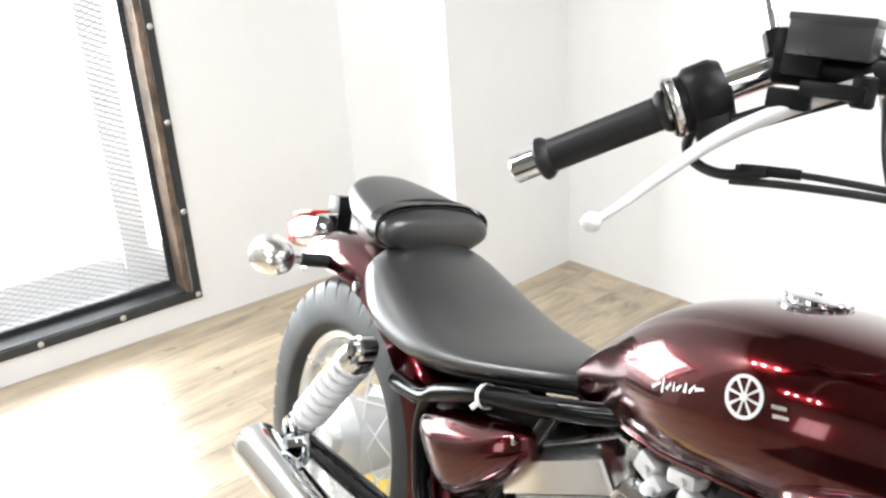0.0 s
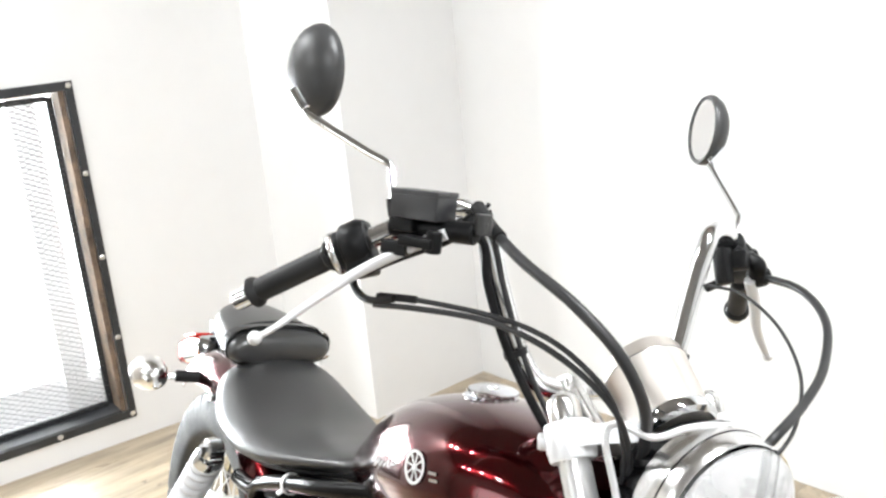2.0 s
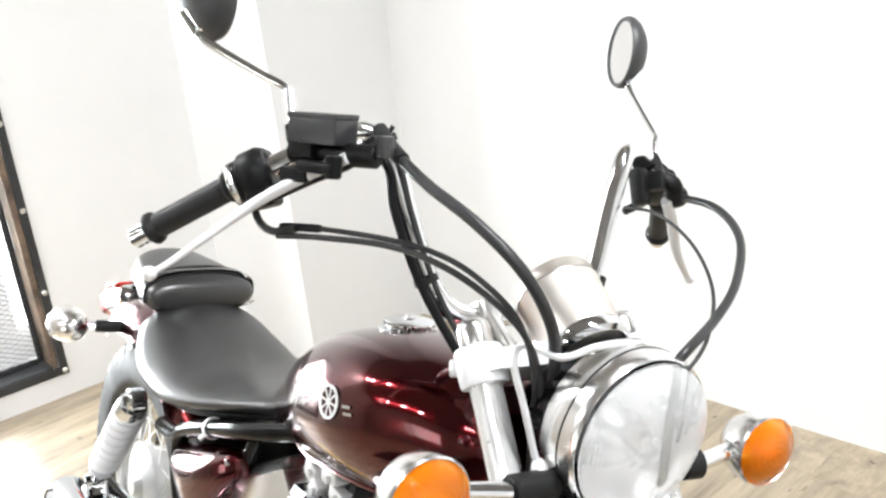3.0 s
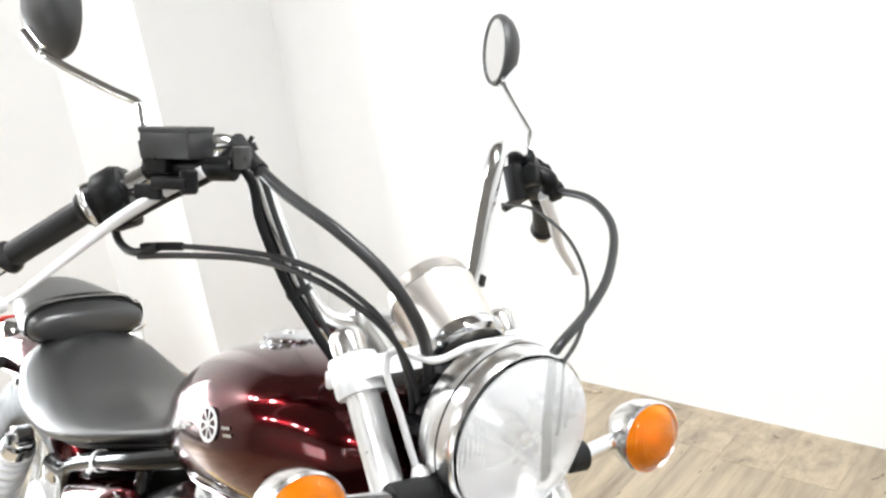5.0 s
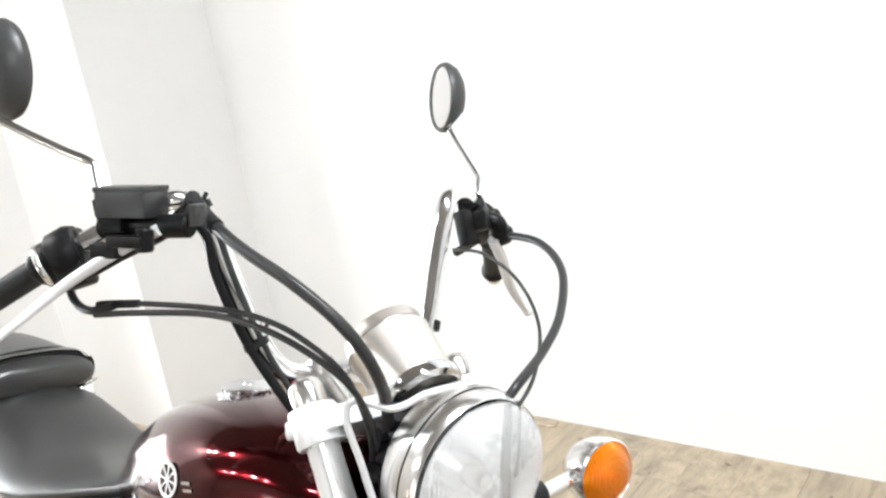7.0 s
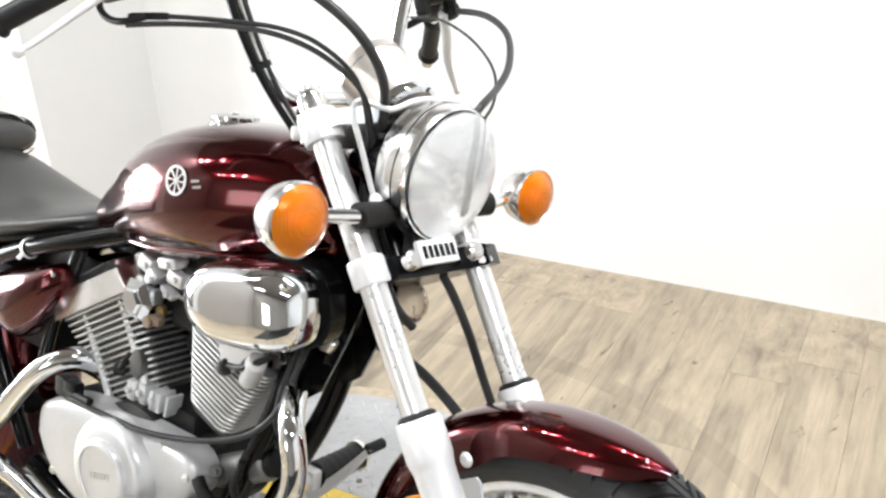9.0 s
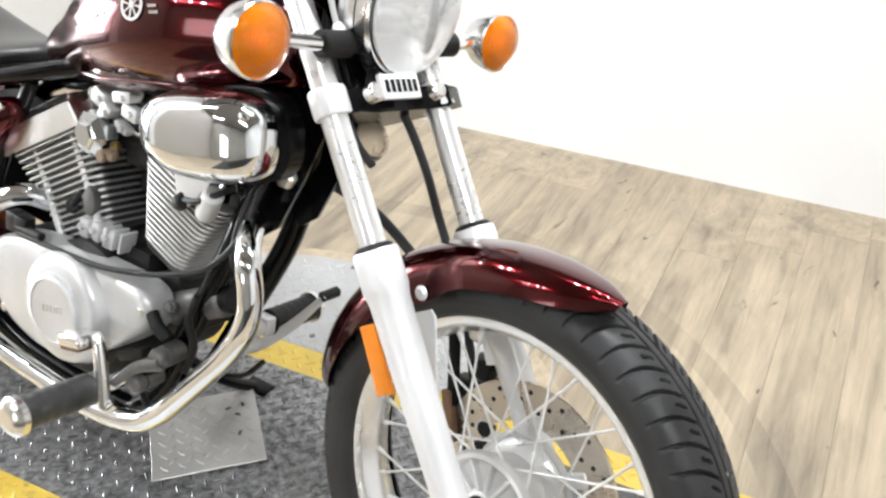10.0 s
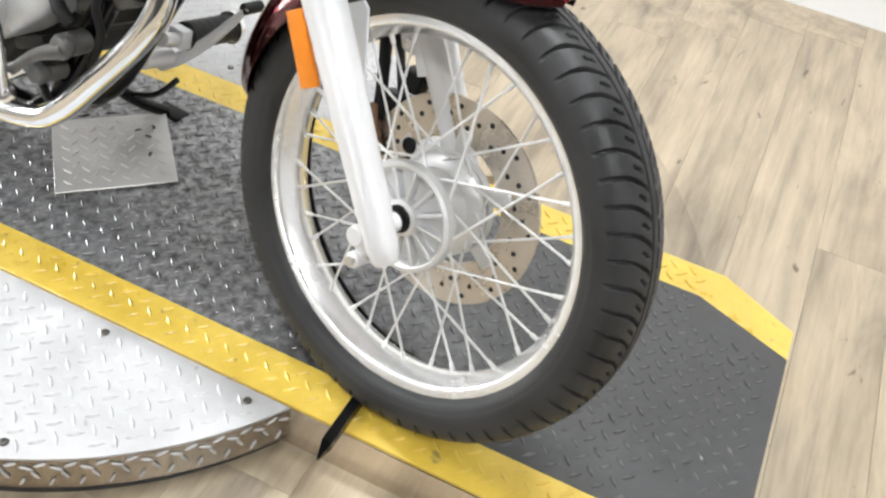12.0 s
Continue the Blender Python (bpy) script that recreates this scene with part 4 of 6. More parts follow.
def headlight():
    shell = part("headlight", lathe([(0.080, -0.050), (0.0872, -0.050), (0.0888, -0.047), (0.0890, -0.030), (0.0892, -0.010), (0.0888, -0.003), (0.0865, 0.0012), (0.0838, 0.000), (0.081, -0.006)], 64, HEAD), CUP, bike, "round chrome headlight shell")
    # the chrome bucket is coloured black to paint in the shade behind the shell
    part("bucket", lathe([(0, -0.118), (0.022, -0.116), (0.050, -0.108), (0.070, -0.092), (0.081, -0.068), (0.0845, -0.050), (0.080, -0.048)], 64, HEAD), BLACK, shell, "headlight bucket coloured black for the shade on it")
    part("gasket", lathe([(0.0885, -0.0225), (0.0897, -0.0221), (0.0897, -0.0206), (0.0885, -0.0202)], 64, HEAD, True), PLASTIC, shell, "thin black gasket")
    dome = [(0.0822, 0.003), (0.0820, 0.0080), (0.078, 0.0112), (0.070, 0.0165), (0.055, 0.0225), (0.035, 0.028), (0.015, 0.0305), (0, 0.031)]
    part("lens", lathe(dome + [(0, 0.028), (0.015, 0.0275), (0.035, 0.025), (0.055, 0.0195), (0.070, 0.0125), (0.0765, 0.006), (0.078, 0.003)], 64, HEAD), GLASS, shell, "clear fluted glass lens").visible_shadow = False
    facets = lathe([(0.0800, 0.001), (0.075, -0.006), (0.067, -0.018), (0.059, -0.028), (0.050, -0.038), (0.040, -0.046), (0.030, -0.052), (0.014, -0.057), (0, -0.058)], 72, HEAD)
    part("bowl", facets, BOWL, shell, "mirror-bright reflector bowl", smooth=40)
    part("bulb", lathe([(0, -0.020), (0.006, -0.022), (0.009, -0.030), (0.009, -0.050), (0.014, -0.055)], 16, HEAD), SATIN, shell, "small bulb shield")
    part("marker", box(0.004, 0.016, 0.022, 0.001, HEAD @ pose(-0.0, -0.081, -0.045, 0, 0, 0)), REFLECTOR, shell)
    for s in (-1, 1):
        part("lamp_ear", joined(tube([HEAD @ Vector((s * 0.075, 0.0, -0.05)), HEAD @ Vector((s * 0.085, 0.0, -0.075))], 0.010, 10, 2, False)), BLACK, shell)


headlight()
part("rod_end", lathe([(0, -0.011), (0.006, -0.009), (0.0095, -0.003), (0.0095, 0.004), (0.005, 0.012), (0, 0.014)], 16, along(steer(0.026, -0.094, 0.612), steer(0.030, -0.100, 0.640))), FORK, bike, "pale rod end")


def turn_signal(at, d, stalk, rubber, r=0.041, lens=AMBER, label="round chrome turn signal with an amber lens", deep=0.050):
    m = along(at, Vector(at) + Vector(d))
    cup = part("turn_signal", lathe([(0, -deep), (r * 0.34, -deep * 0.97), (r * 0.64, -deep * 0.82), (r * 0.87, -deep * 0.52), (r * 0.975, -deep * 0.18), (r * 1.0, 0.0), (r * 1.0, 0.004), (r * 0.95, 0.006), (r * 0.90, 0.003)], 40, m), CUP, bike, label)
    dome = []
    for k in range(25):
        u = k / 24
        rr = r * 0.93 * (1 - u)
        dome.append((rr, 0.004 + 0.017 * (1 - (1 - u) ** 2.4) + (0.0003 if k % 4 < 2 else 0) * (1 if 2 < k < 23 else 0)))
    part("lens", lathe([(r * 0.93, 0.0)] + dome, 40, m), lens, cup, "amber lens").visible_shadow = False
    part("bulb", lathe([(0, 0.006), (0.006, 0.004), (0.009, -0.004), (0.008, -0.014), (0.004, -0.03)], 16, m), REFLECTOR, cup, "amber bulb")
    part("stalk", joined(*[tube([Vector(a), Vector(b)], rad, 16, 2, False) for a, b, rad in stalk]), CHROME, cup, "chrome stalk")
    part("rubber_mount", joined(*[rod(a, b, rad, 20, 0.002) for a, b, rad in rubber]), RUBBER, cup, "black rubber mount")
    return cup


FWD = TURN @ Vector((1, 0, 0))
for s in (-1, 1):
    at = steer(0.030, s * 0.214 - (0.010 if s < 0 else 0.006), 0.600)
    back = at - FWD * 0.022
    inner = steer(0.030, s * (0.135 if s < 0 else 0.108), 0.597)
    d = FWD + Vector((0, 0.06 if s < 0 else -0.04, 0.02))
    turn_signal(at, d, [(back, inner, 0.0095)], [(inner, steer(0.026, s * 0.085, 0.598), 0.0165), (steer(0.026, s * 0.085, 0.598), steer(0.02, s * 0.05, 0.598), 0.010)], 0.0445 if s < 0 else 0.042)
turn_signal((-0.118, -0.172, 0.636), (-1, -0.10, -0.05), [((-0.095, -0.170, 0.636), (-0.085, -0.122, 0.634), 0.0085)], [((-0.085, -0.122, 0.634), (-0.070, -0.055, 0.632), 0.0125)], 0.038, label="round chrome rear turn signal with an amber lens", deep=0.066)
turn_signal((-0.118, 0.190, 0.640), (-1, 0.10, -0.05), [((-0.095, 0.188, 0.640), (-0.085, 0.140, 0.645), 0.0085)], [((-0.085, 0.140, 0.645), (-0.070, 0.070, 0.655), 0.0125)], 0.038, label="round chrome rear turn signal with an amber lens", deep=0.066)


def speedometer():
    m = STEER @ pose(0.040, -0.017, 0.730, 0, -26, 0)
    cup = part("speedometer", lathe([(0, -0.012), (0.030, -0.012), (0.040, -0.006), (0.0430, 0.004), (0.0475, 0.066), (0.0485, 0.068), (0.0485, 0.071), (0.0475, 0.073), (0.0472, 0.081), (0.0455, 0.086), (0.043, 0.086)], 56, m), METER, bike, "round chrome speedometer housing")
    part("base_ring", lathe([(0.040, -0.012), (0.0455, -0.008), (0.0465, 0.000), (0.0435, 0.006)], 56, m), CHROME, cup)
    part("seam", lathe([(0.0478, 0.0685), (0.0491, 0.0695), (0.0478, 0.0705)], 56, m), RUBBER, cup)
    part("dial", lathe([(0, 0.080), (0.045, 0.080)], 40, m), PLASTIC, cup, "dark dial")
    part("glass", lathe([(0, 0.0848), (0.030, 0.0843), (0.0440, 0.083)], 40, m), CLEAR, cup, "clear dial glass").visible_shadow = False
    part("bracket", rod(m @ Vector((0, 0, -0.045)), m @ Vector((0, 0, -0.01)), 0.018, 20, 0.003), BLACK, cup, "black meter bracket")
    part("lamp_row", joined(*[box(0.018, 0.02, 0.022, 0.004, STEER @ pose(-0.020 - 0.01 * abs(i), 0.024 * i, 0.765), 2) for i in (-1, 0, 1)]), CUP, cup, "chrome warning lamp block")


speedometer()


def badge():
    m = STEER @ pose(0.036, -0.026, 0.540, 0, 0, 0)
    pl = part("badge", box(0.008, 0.068, 0.032, 0.002, m), FORK, bike, "small silver badge plate")
    part("lettering", joined(*[box(0.0016, 0.0058, 0.016, 0, m @ pose(0.0045, -0.025 + 0.0100 * i, 0.0), 1) for i in range(6)]), PLASTIC, pl, "black bars", smooth=0)
    part("clamp_bolt", rod(steer(0.03, -0.076, 0.533), steer(0.046, -0.076, 0.533), 0.0125, 20, 0.003), SATIN, bike)
    part("clamp_bolt", rod(steer(0.03, 0.040, 0.533), steer(0.046, 0.040, 0.533), 0.0125, 20, 0.003), SATIN, bike)


badge()


def horn():
    m = STEER @ pose(-0.060, -0.006, 0.497, 0, 90, 0) @ Matrix.Scale(0.75, 4)
    h = part("horn", lathe([(0, -0.03), (0.03, -0.03), (0.040, -0.02), (0.042, 0.0), (0.036, 0.012), (0.02, 0.016), (0, 0.017)], 40, m), BLACK, bike, "round black horn")
    part("cover", lathe([(0.036, 0.010), (0.036, 0.016), (0.025, 0.022), (0, 0.024)], 40, m), BROWN, h, "polished horn cover")


horn()

# -- handlebar and its controls --
BAR = [(-0.095, 0.0, 0.800), (-0.095, 0.06, 0.800), (-0.092, 0.097, 0.812), (-0.082, 0.122, 0.848), (-0.062, 0.146, 0.915), (-0.042, 0.166, 0.970), (-0.040, 0.184, 0.994), (-0.048, 0.208, 0.999), (-0.080, 0.247, 0.992), (-0.145, 0.318, 0.972), (-0.250, 0.396, 0.952)]
bar = part("handlebar", tube(sp([(x, -y, z) for x, y, z in BAR[:0:-1]] + [(x, y - (0.007 if 0.8 < z and y < 0.2 else 0.0), z) for x, y, z in BAR]), 0.0124, 20, 8), BARCHROME, bike, "tall chrome handlebar")
for s in (-1, 1):
    part("riser", joined(rod(steer(-0.055, s * 0.05, 0.735), steer(-0.092, s * 0.05, 0.795), 0.0165, 20, 0.003), box(0.040, 0.030, 0.034, 0.008, STEER @ pose(-0.095, s * 0.05, 0.800), 3)), CUP, bike, "satin chrome bar riser")
    a, b = steer(-0.142, s * 0.316, 0.9725), steer(-0.236, s * 0.386, 0.9545)
    ax = (b - a).normalized()
    L = (b - a).length
    ridges = [(0.0146 + (0.0002 if k % 2 else -0.0002), 0.008 + (L - 0.02) * k / 44) for k in range(45)]
    grip = part("grip", lathe([(0.010, 0), (0.0178, 0), (0.0186, 0.003), (0.0172, 0.006)] + ridges + [(0.0146, L - 0.012), (0.0188, L - 0.007), (0.0195, L - 0.002), (0.0178, L), (0.010, L)], 28, along(a, b), True), GRIP, bar, "ribbed black rubber grip")
    part("bar_end", rod(b, b + ax * 0.026, 0.0128, 20, 0.002), CHROME, bar, "chrome bar end")

sw = along(steer(-0.142, -0.316, 0.9725), steer(-0.085, -0.250, 0.988))
switch = part("switch_housing", joined(lathe([(0.011, 0.0), (0.0235, 0.0), (0.0245, 0.003), (0.0245, 0.015), (0.011, 0.015)], 28, sw, True), lathe([(0.011, 0.0155), (0.025, 0.0155), (0.029, 0.020), (0.030, 0.040), (0.026, 0.048), (0.011, 0.048)], 28, sw, True),
                                       box(0.036, 0.026, 0.036, 0.008, sw @ pose(0.012, 0.010, 0.032), 3), box(0.034, 0.034, 0.046, 0.008, STEER @ pose(-0.118, -0.290, 0.962, 0, 12, -42), 3)), PLASTIC, bike, "black throttle and switch housing")
part("switch_face", lathe([(0.0248, 0.002), (0.0256, 0.003), (0.0256, 0.008), (0.0248, 0.009)], 28, sw, True), SATIN, switch, "alloy half of the throttle housing")
part("cable_guide", tube(sp([(-0.135, -0.292, 0.962), (-0.158, -0.287, 0.948), (-0.152, -0.283, 0.930), (-0.128, -0.278, 0.914), (-0.095, -0.265, 0.906)]), 0.0046, 10), RUBBER, switch, "bent black cable guide")


def master_cylinder():
    m = pose(0.945, -0.201, 1.143, 0, -3, 23.5)
    tank = part("brake_reservoir", joined(box(0.062, 0.040, 0.030, 0.003, m @ pose(-0.002, 0, 0.002), 2), box(0.0635, 0.0415, 0.006, 0.0015, m @ pose(-0.002, 0, 0.016), 2)), RESERVOIR, bike, "square black brake fluid reservoir")
    part("cylinder", joined(rod(m @ Vector((-0.045, 0.004, -0.024)), m @ Vector((0.062, 0.010, -0.022)), 0.0125, 20, 0.002), box(0.03, 0.03, 0.02, 0.004, m @ pose(-0.02, 0, -0.018)), box(0.02, 0.03, 0.036, 0.005, m @ pose(-0.036, 0.01, -0.010))), PLASTIC, tank, "black brake cylinder")
    part("lever_bracket", joined(box(0.050, 0.016, 0.012, 0.003, m @ pose(0.010, -0.022, -0.036, 0, 0, -8)), rod(m @ Vector((0.030, -0.022, -0.046)), m @ Vector((0.030, -0.022, -0.022)), 0.009, 16, 0.002), box(0.034, 0.014, 0.016, 0.003, m @ pose(-0.022, -0.018, -0.046))), PLASTIC, tank, "black lever bracket")
    part("banjo_bolt", joined(rod(m @ Vector((0.060, 0.010, -0.010)), m @ Vector((0.078, 0.012, -0.010)), 0.0085, 6), rod(m @ Vector((0.070, 0.010, -0.022)), m @ Vector((0.070, 0.010, 0.000)), 0.0095, 16, 0.001)), PEG, tank, "dull metal hose fitting")
    part("clamp", joined(*[rod(m @ Vector((x, 0.018, -0.012)), m @ Vector((x, 0.036, -0.012)), 0.004, 8) for x in (0.0, 0.02)]), CHROME, tank)


master_cylinder()
part("lever_guard", tube(sp([(-0.100, -0.288, 0.946), (-0.055, -0.262, 0.948), (-0.015, -0.230, 0.952), (0.006, -0.206, 0.966)]), 0.0085, 12, 8), PLASTIC, bike, "black lever pivot arm")


def lever(pts, radii, ball, name, label):
    lv = part(name, joined(tube(pts, 0.005, 14, 8, True, radii), moved(lathe([(0.0080 * math.sin(a), -0.0080 * math.cos(a)) for a in np.linspace(0, math.pi, 12)], 20), Matrix.Translation(ball))), FORK, bike, label)
    return lv


rb = steer(-0.134, -0.415, 0.869)
lever(sp([(-0.005, -0.238, 0.950), (-0.045, -0.270, 0.945), (-0.090, -0.310, 0.932), (-0.115, -0.355, 0.905), (-0.128, -0.395, 0.879), (-0.134, -0.415, 0.869)]), [0.0064, 0.0066, 0.0062, 0.0048, 0.0037, 0.0032], rb, "brake_lever", "silver brake lever with a ball end")
lb = steer(-0.205, 0.398, 0.873)
lever(sp([(-0.062, 0.245, 0.938), (-0.100, 0.285, 0.922), (-0.150, 0.330, 0.900), (-0.190, 0.378, 0.878), (-0.205, 0.398, 0.873)]), [0.0075, 0.0085, 0.0075, 0.005, 0.0042], lb, "clutch_lever", "silver clutch lever with a ball end")


def clutch_side():
    m = along(steer(-0.060, 0.224, 0.993), steer(-0.140, 0.314, 0.973))
    sw2 = part("switch_housing", joined(lathe([(0.011, 0.045), (0.024, 0.045), (0.026, 0.052), (0.026, 0.085), (0.022, 0.092), (0.011, 0.092)], 28, m, True), box(0.036, 0.03, 0.036, 0.008, m @ pose(-0.012, 0.0, 0.058), 3)), PLASTIC, bike, "black switch housing")
    part("clutch_perch", joined(lathe([(0.011, 0.005), (0.019, 0.005), (0.019, 0.035), (0.011, 0.035)], 24, m, True), tube([steer(-0.062, 0.230, 0.975), steer(-0.045, 0.246, 0.955), steer(-0.060, 0.258, 0.944)], 0.012, 12), box(0.040, 0.020, 0.026, 0.006, STEER @ pose(-0.055, 0.218, 0.962, 0, 10, 30)), box(0.020, 0.020, 0.050, 0.005, STEER @ pose(-0.058, 0.200, 0.955, 0, 8, 10))), PLASTIC, bike, "black clutch lever perch")
    part("rubber_boot", joined(lathe([(0, -0.016), (0.010, -0.015), (0.0155, -0.008), (0.0165, 0.0), (0.0135, 0.010), (0.008, 0.016), (0.0, 0.017)], 20, along(steer(-0.060, 0.262, 0.945), steer(0.0, 0.256, 0.915)))), RUBBER, bike, "round rubber cable boot")
    part("switch_knob", rod(steer(-0.115, 0.275, 0.965), steer(-0.128, 0.228, 0.948), 0.006, 12, 0.002), RUBBER, sw2)


clutch_side()


def mirror(s, stem, at, normal):
    st = part("mirror", tube(sp(stem), 0.0048, 14, 8), BARCHROME, bike, "round black mirror on a chrome stem")
    at, normal = steer(*at), Vector(normal).normalized()
    m = Matrix.Translation(at) @ normal.to_track_quat("Z", "Y").to_matrix().to_4x4() @ Matrix.Diagonal((0.94, 1.06, 1, 1))
    part("shell", lathe([(0.0455, 0.0045), (0.0475, 0.0075), (0.0515, 0.0075), (0.054, 0.002), (0.0535, -0.004), (0.048, -0.014), (0.037, -0.023), (0.020, -0.029), (0, -0.031)], 48, m), SHELL, st, "domed dark grey plastic shell")
    part("glass", lathe([(0, 0.0052), (0.0465, 0.0052), (0.0465, 0.002)], 48, m), MIRROR, st, "mirror glass")
    part("ball_joint", tube([at - normal * 0.024 + (steer(*stem[-1]) - at) * 0.55, steer(*stem[-1])], 0.007, 12, 2, False), CHROME, st, "chrome knuckle")
    part("stem_nut", rod(steer(*stem[0]), steer(stem[0][0], stem[0][1], stem[0][2] - 0.018), 0.010, 6), PLASTIC, st)


mirror(-1, [(-0.062, -0.268, 1.012), (-0.062, -0.268, 1.040), (-0.064, -0.270, 1.058), (-0.080, -0.292, 1.082), (-0.112, -0.340, 1.135), (-0.120, -0.346, 1.150)], (-0.130, -0.322, 1.212), (-0.12, 0.99, 0.05))
mirror(1, [(-0.085, 0.264, 0.996), (-0.087, 0.275, 1.032), (-0.089, 0.283, 1.046), (-0.098, 0.290, 1.058), (-0.162, 0.328, 1.158), (-0.170, 0.332, 1.172)], (-0.190, 0.362, 1.246), (-0.38, -0.92, 0.0))

# -- hoses and cables --
def cable(name, pts, r, material=HOSE, label="black cable", conv=True, n=10):
    return part(name, tube(sp(pts) if conv else [Vector(p) for p in pts], r, 12, n), material, bike, label)


cable("brake_hose", [(-0.006, -0.195, 0.988), (0.010, -0.193, 0.958), (0.052, -0.185, 0.902), (0.102, -0.165, 0.839), (0.119, -0.135, 0.785), (0.104, -0.105, 0.738), (0.055, -0.075, 0.705), (0.0, -0.055, 0.668), (-0.02, -0.02, 0.60), (-0.021, 0.03, 0.522), (-0.032, 0.06, 0.447), (-0.052, 0.085, 0.372), (-0.050, 0.088, 0.25), (-0.06, 0.08, 0.14)], 0.0062, label="thick black brake hose")
cable("hose_sleeve", [(-0.004, -0.196, 0.985), (0.012, -0.193, 0.955), (0.026, -0.191, 0.936)], 0.0085, RUBBER, "rubber hose sleeve")
cable("throttle_cable", [(-0.118, -0.275, 0.917), (-0.080, -0.245, 0.900), (-0.019, -0.20, 0.867), (0.035, -0.175, 0.833), (0.072, -0.155, 0.795), (0.082, -0.125, 0.748), (0.047, -0.095, 0.70), (0.0, -0.075, 0.665), (-0.06, -0.05, 0.62)], 0.0030)
cable("throttle_cable", [(-0.125, -0.277, 0.908), (-0.080, -0.247, 0.890), (-0.019, -0.202, 0.860), (0.035, -0.177, 0.823), (0.070, -0.150, 0.780), (0.078, -0.118, 0.734), (0.04, -0.085, 0.69), (-0.01, -0.065, 0.65), (-0.07, -0.045, 0.61)], 0.0034)
cable("cable_end", [(-0.115, -0.273, 0.915), (-0.098, -0.260, 0.908), (-0.080, -0.245, 0.900)], 0.0046, RUBBER, "black cable end")
cable("clutch_cable", [(-0.060, 0.262, 0.945), (0.008, 0.255, 0.902), (0.059, 0.225, 0.844), (0.091, 0.165, 0.780), (0.105, 0.105, 0.736), (0.116, 0.035, 0.697), (0.06, 0.02, 0.66), (0.0, 0.03, 0.60)], 0.0052, label="grey-black clutch cable")
cable("switch_wire", [(-0.077, 0.185, 0.934), (-0.022, 0.185, 0.903), (0.032, 0.175, 0.844), (0.083, 0.135, 0.773), (0.115, 0.075, 0.712), (0.110, 0.035, 0.677), (0.05, 0.03, 0.64)], 0.0022, label="thin black wire")
cable("wiring_loom", [(-0.048, -0.196, 0.985), (-0.040, -0.182, 0.972), (-0.040, -0.172, 0.950), (-0.056, -0.165, 0.915), (-0.074, -0.142, 0.850), (-0.084, -0.118, 0.800), (-0.090, -0.085, 0.735), (-0.095, -0.05, 0.66)], 0.0052, PLASTIC, "taped black wiring along the bar")
cable("switch_wire", [(-0.030, -0.180, 0.988), (-0.028, -0.166, 0.962), (-0.050, -0.148, 0.910), (-0.070, -0.126, 0.850), (-0.082, -0.106, 0.805), (-0.086, -0.076, 0.735), (-0.09, -0.045, 0.66)], 0.0036, label="thin black wire")
cable("switch_wire", [(-0.046, -0.172, 0.960), (-0.066, -0.160, 0.910), (-0.080, -0.138, 0.850), (-0.088, -0.112, 0.800), (-0.094, -0.080, 0.735)], 0.0034, label="thin black wire")
cable("switch_wire", [(-0.052, 0.172, 0.985), (-0.056, 0.160, 0.960), (-0.074, 0.138, 0.905), (-0.093, 0.115, 0.848), (-0.100, 0.090, 0.80)], 0.0026, label="thin black wire")
part("cable_tie", lathe([(0.0118, -0.006), (0.0135, -0.006), (0.0135, 0.006), (0.0118, 0.006)], 16, along(steer(-0.086, 0.117, 0.838), steer(-0.076, 0.129, 0.868)), True), RUBBER, bike, "black cable tie")
for p, q in (((-0.080, -0.126, 0.840), (-0.085, -0.105, 0.862)), ((-0.030, -0.178, 0.985), (-0.020, -0.170, 0.998))):
    part("cable_tie", joined(lathe([(0.0125, -0.004), (0.0145, -0.004), (0.0145, 0.004), (0.0125, 0.004)], 16, along(steer(*p), steer(p[0] + 0.01, p[1] - 0.02, p[2] + 0.05)), True), tube(sp([p, q]), 0.0025, 6, 2, False)), RUBBER, bike, "black cable tie")
cable("wire_guide", [(0.026, -0.094, 0.612), (0.030, -0.100, 0.630), (0.045, -0.112, 0.672), (0.060, -0.124, 0.716), (0.066, -0.112, 0.729), (0.085, -0.086, 0.711), (0.100, -0.055, 0.716), (0.100, -0.020, 0.718), (0.085, 0.033, 0.717), (0.060, 0.055, 0.720)], 0.0036, FORK, "bright bent wire guide")
cable("lower_cable", [(1.10, 0.07, 0.605), (1.159, 0.1, 0.576), (1.23, 0.1, 0.539), (1.27, 0.095, 0.512)], 0.0078, conv=False)
cable("wiring", [(0.01, -0.065, 0.70), (-0.02, -0.07, 0.60), (-0.04, -0.05, 0.50), (-0.05, -0.02, 0.46)], 0.006)
cable("wiring", [(0.03, 0.03, 0.70), (-0.0, 0.0, 0.62), (-0.03, -0.02, 0.54)], 0.007)

# -- tank and seat --
# x, middle y, half width, top, widest line, bottom
TANK = [(0.5661, -0.012, 0.0113, 0.686, 0.6806, 0.668), (0.5736, -0.012, 0.0264, 0.7, 0.6846, 0.662), (0.6005, -0.013, 0.0445, 0.729, 0.7063, 0.6587), (0.6515, -0.014, 0.0605, 0.784, 0.732, 0.6564), (0.7165, -0.016, 0.0868, 0.837, 0.7561, 0.665), (0.7907, -0.018, 0.11, 0.873, 0.7764, 0.67), (0.88, -0.018, 0.1252, 0.8965, 0.8017, 0.685), (0.96, -0.018, 0.1213, 0.903, 0.8169, 0.697), (1.03, -0.018, 0.099, 0.898, 0.8271, 0.711), (1.08, -0.018, 0.078, 0.88, 0.8272, 0.7328), (1.108, -0.018, 0.052, 0.86, 0.8195, 0.7468), (1.12, -0.018, 0.0247, 0.832, 0.7968, 0.7628)]
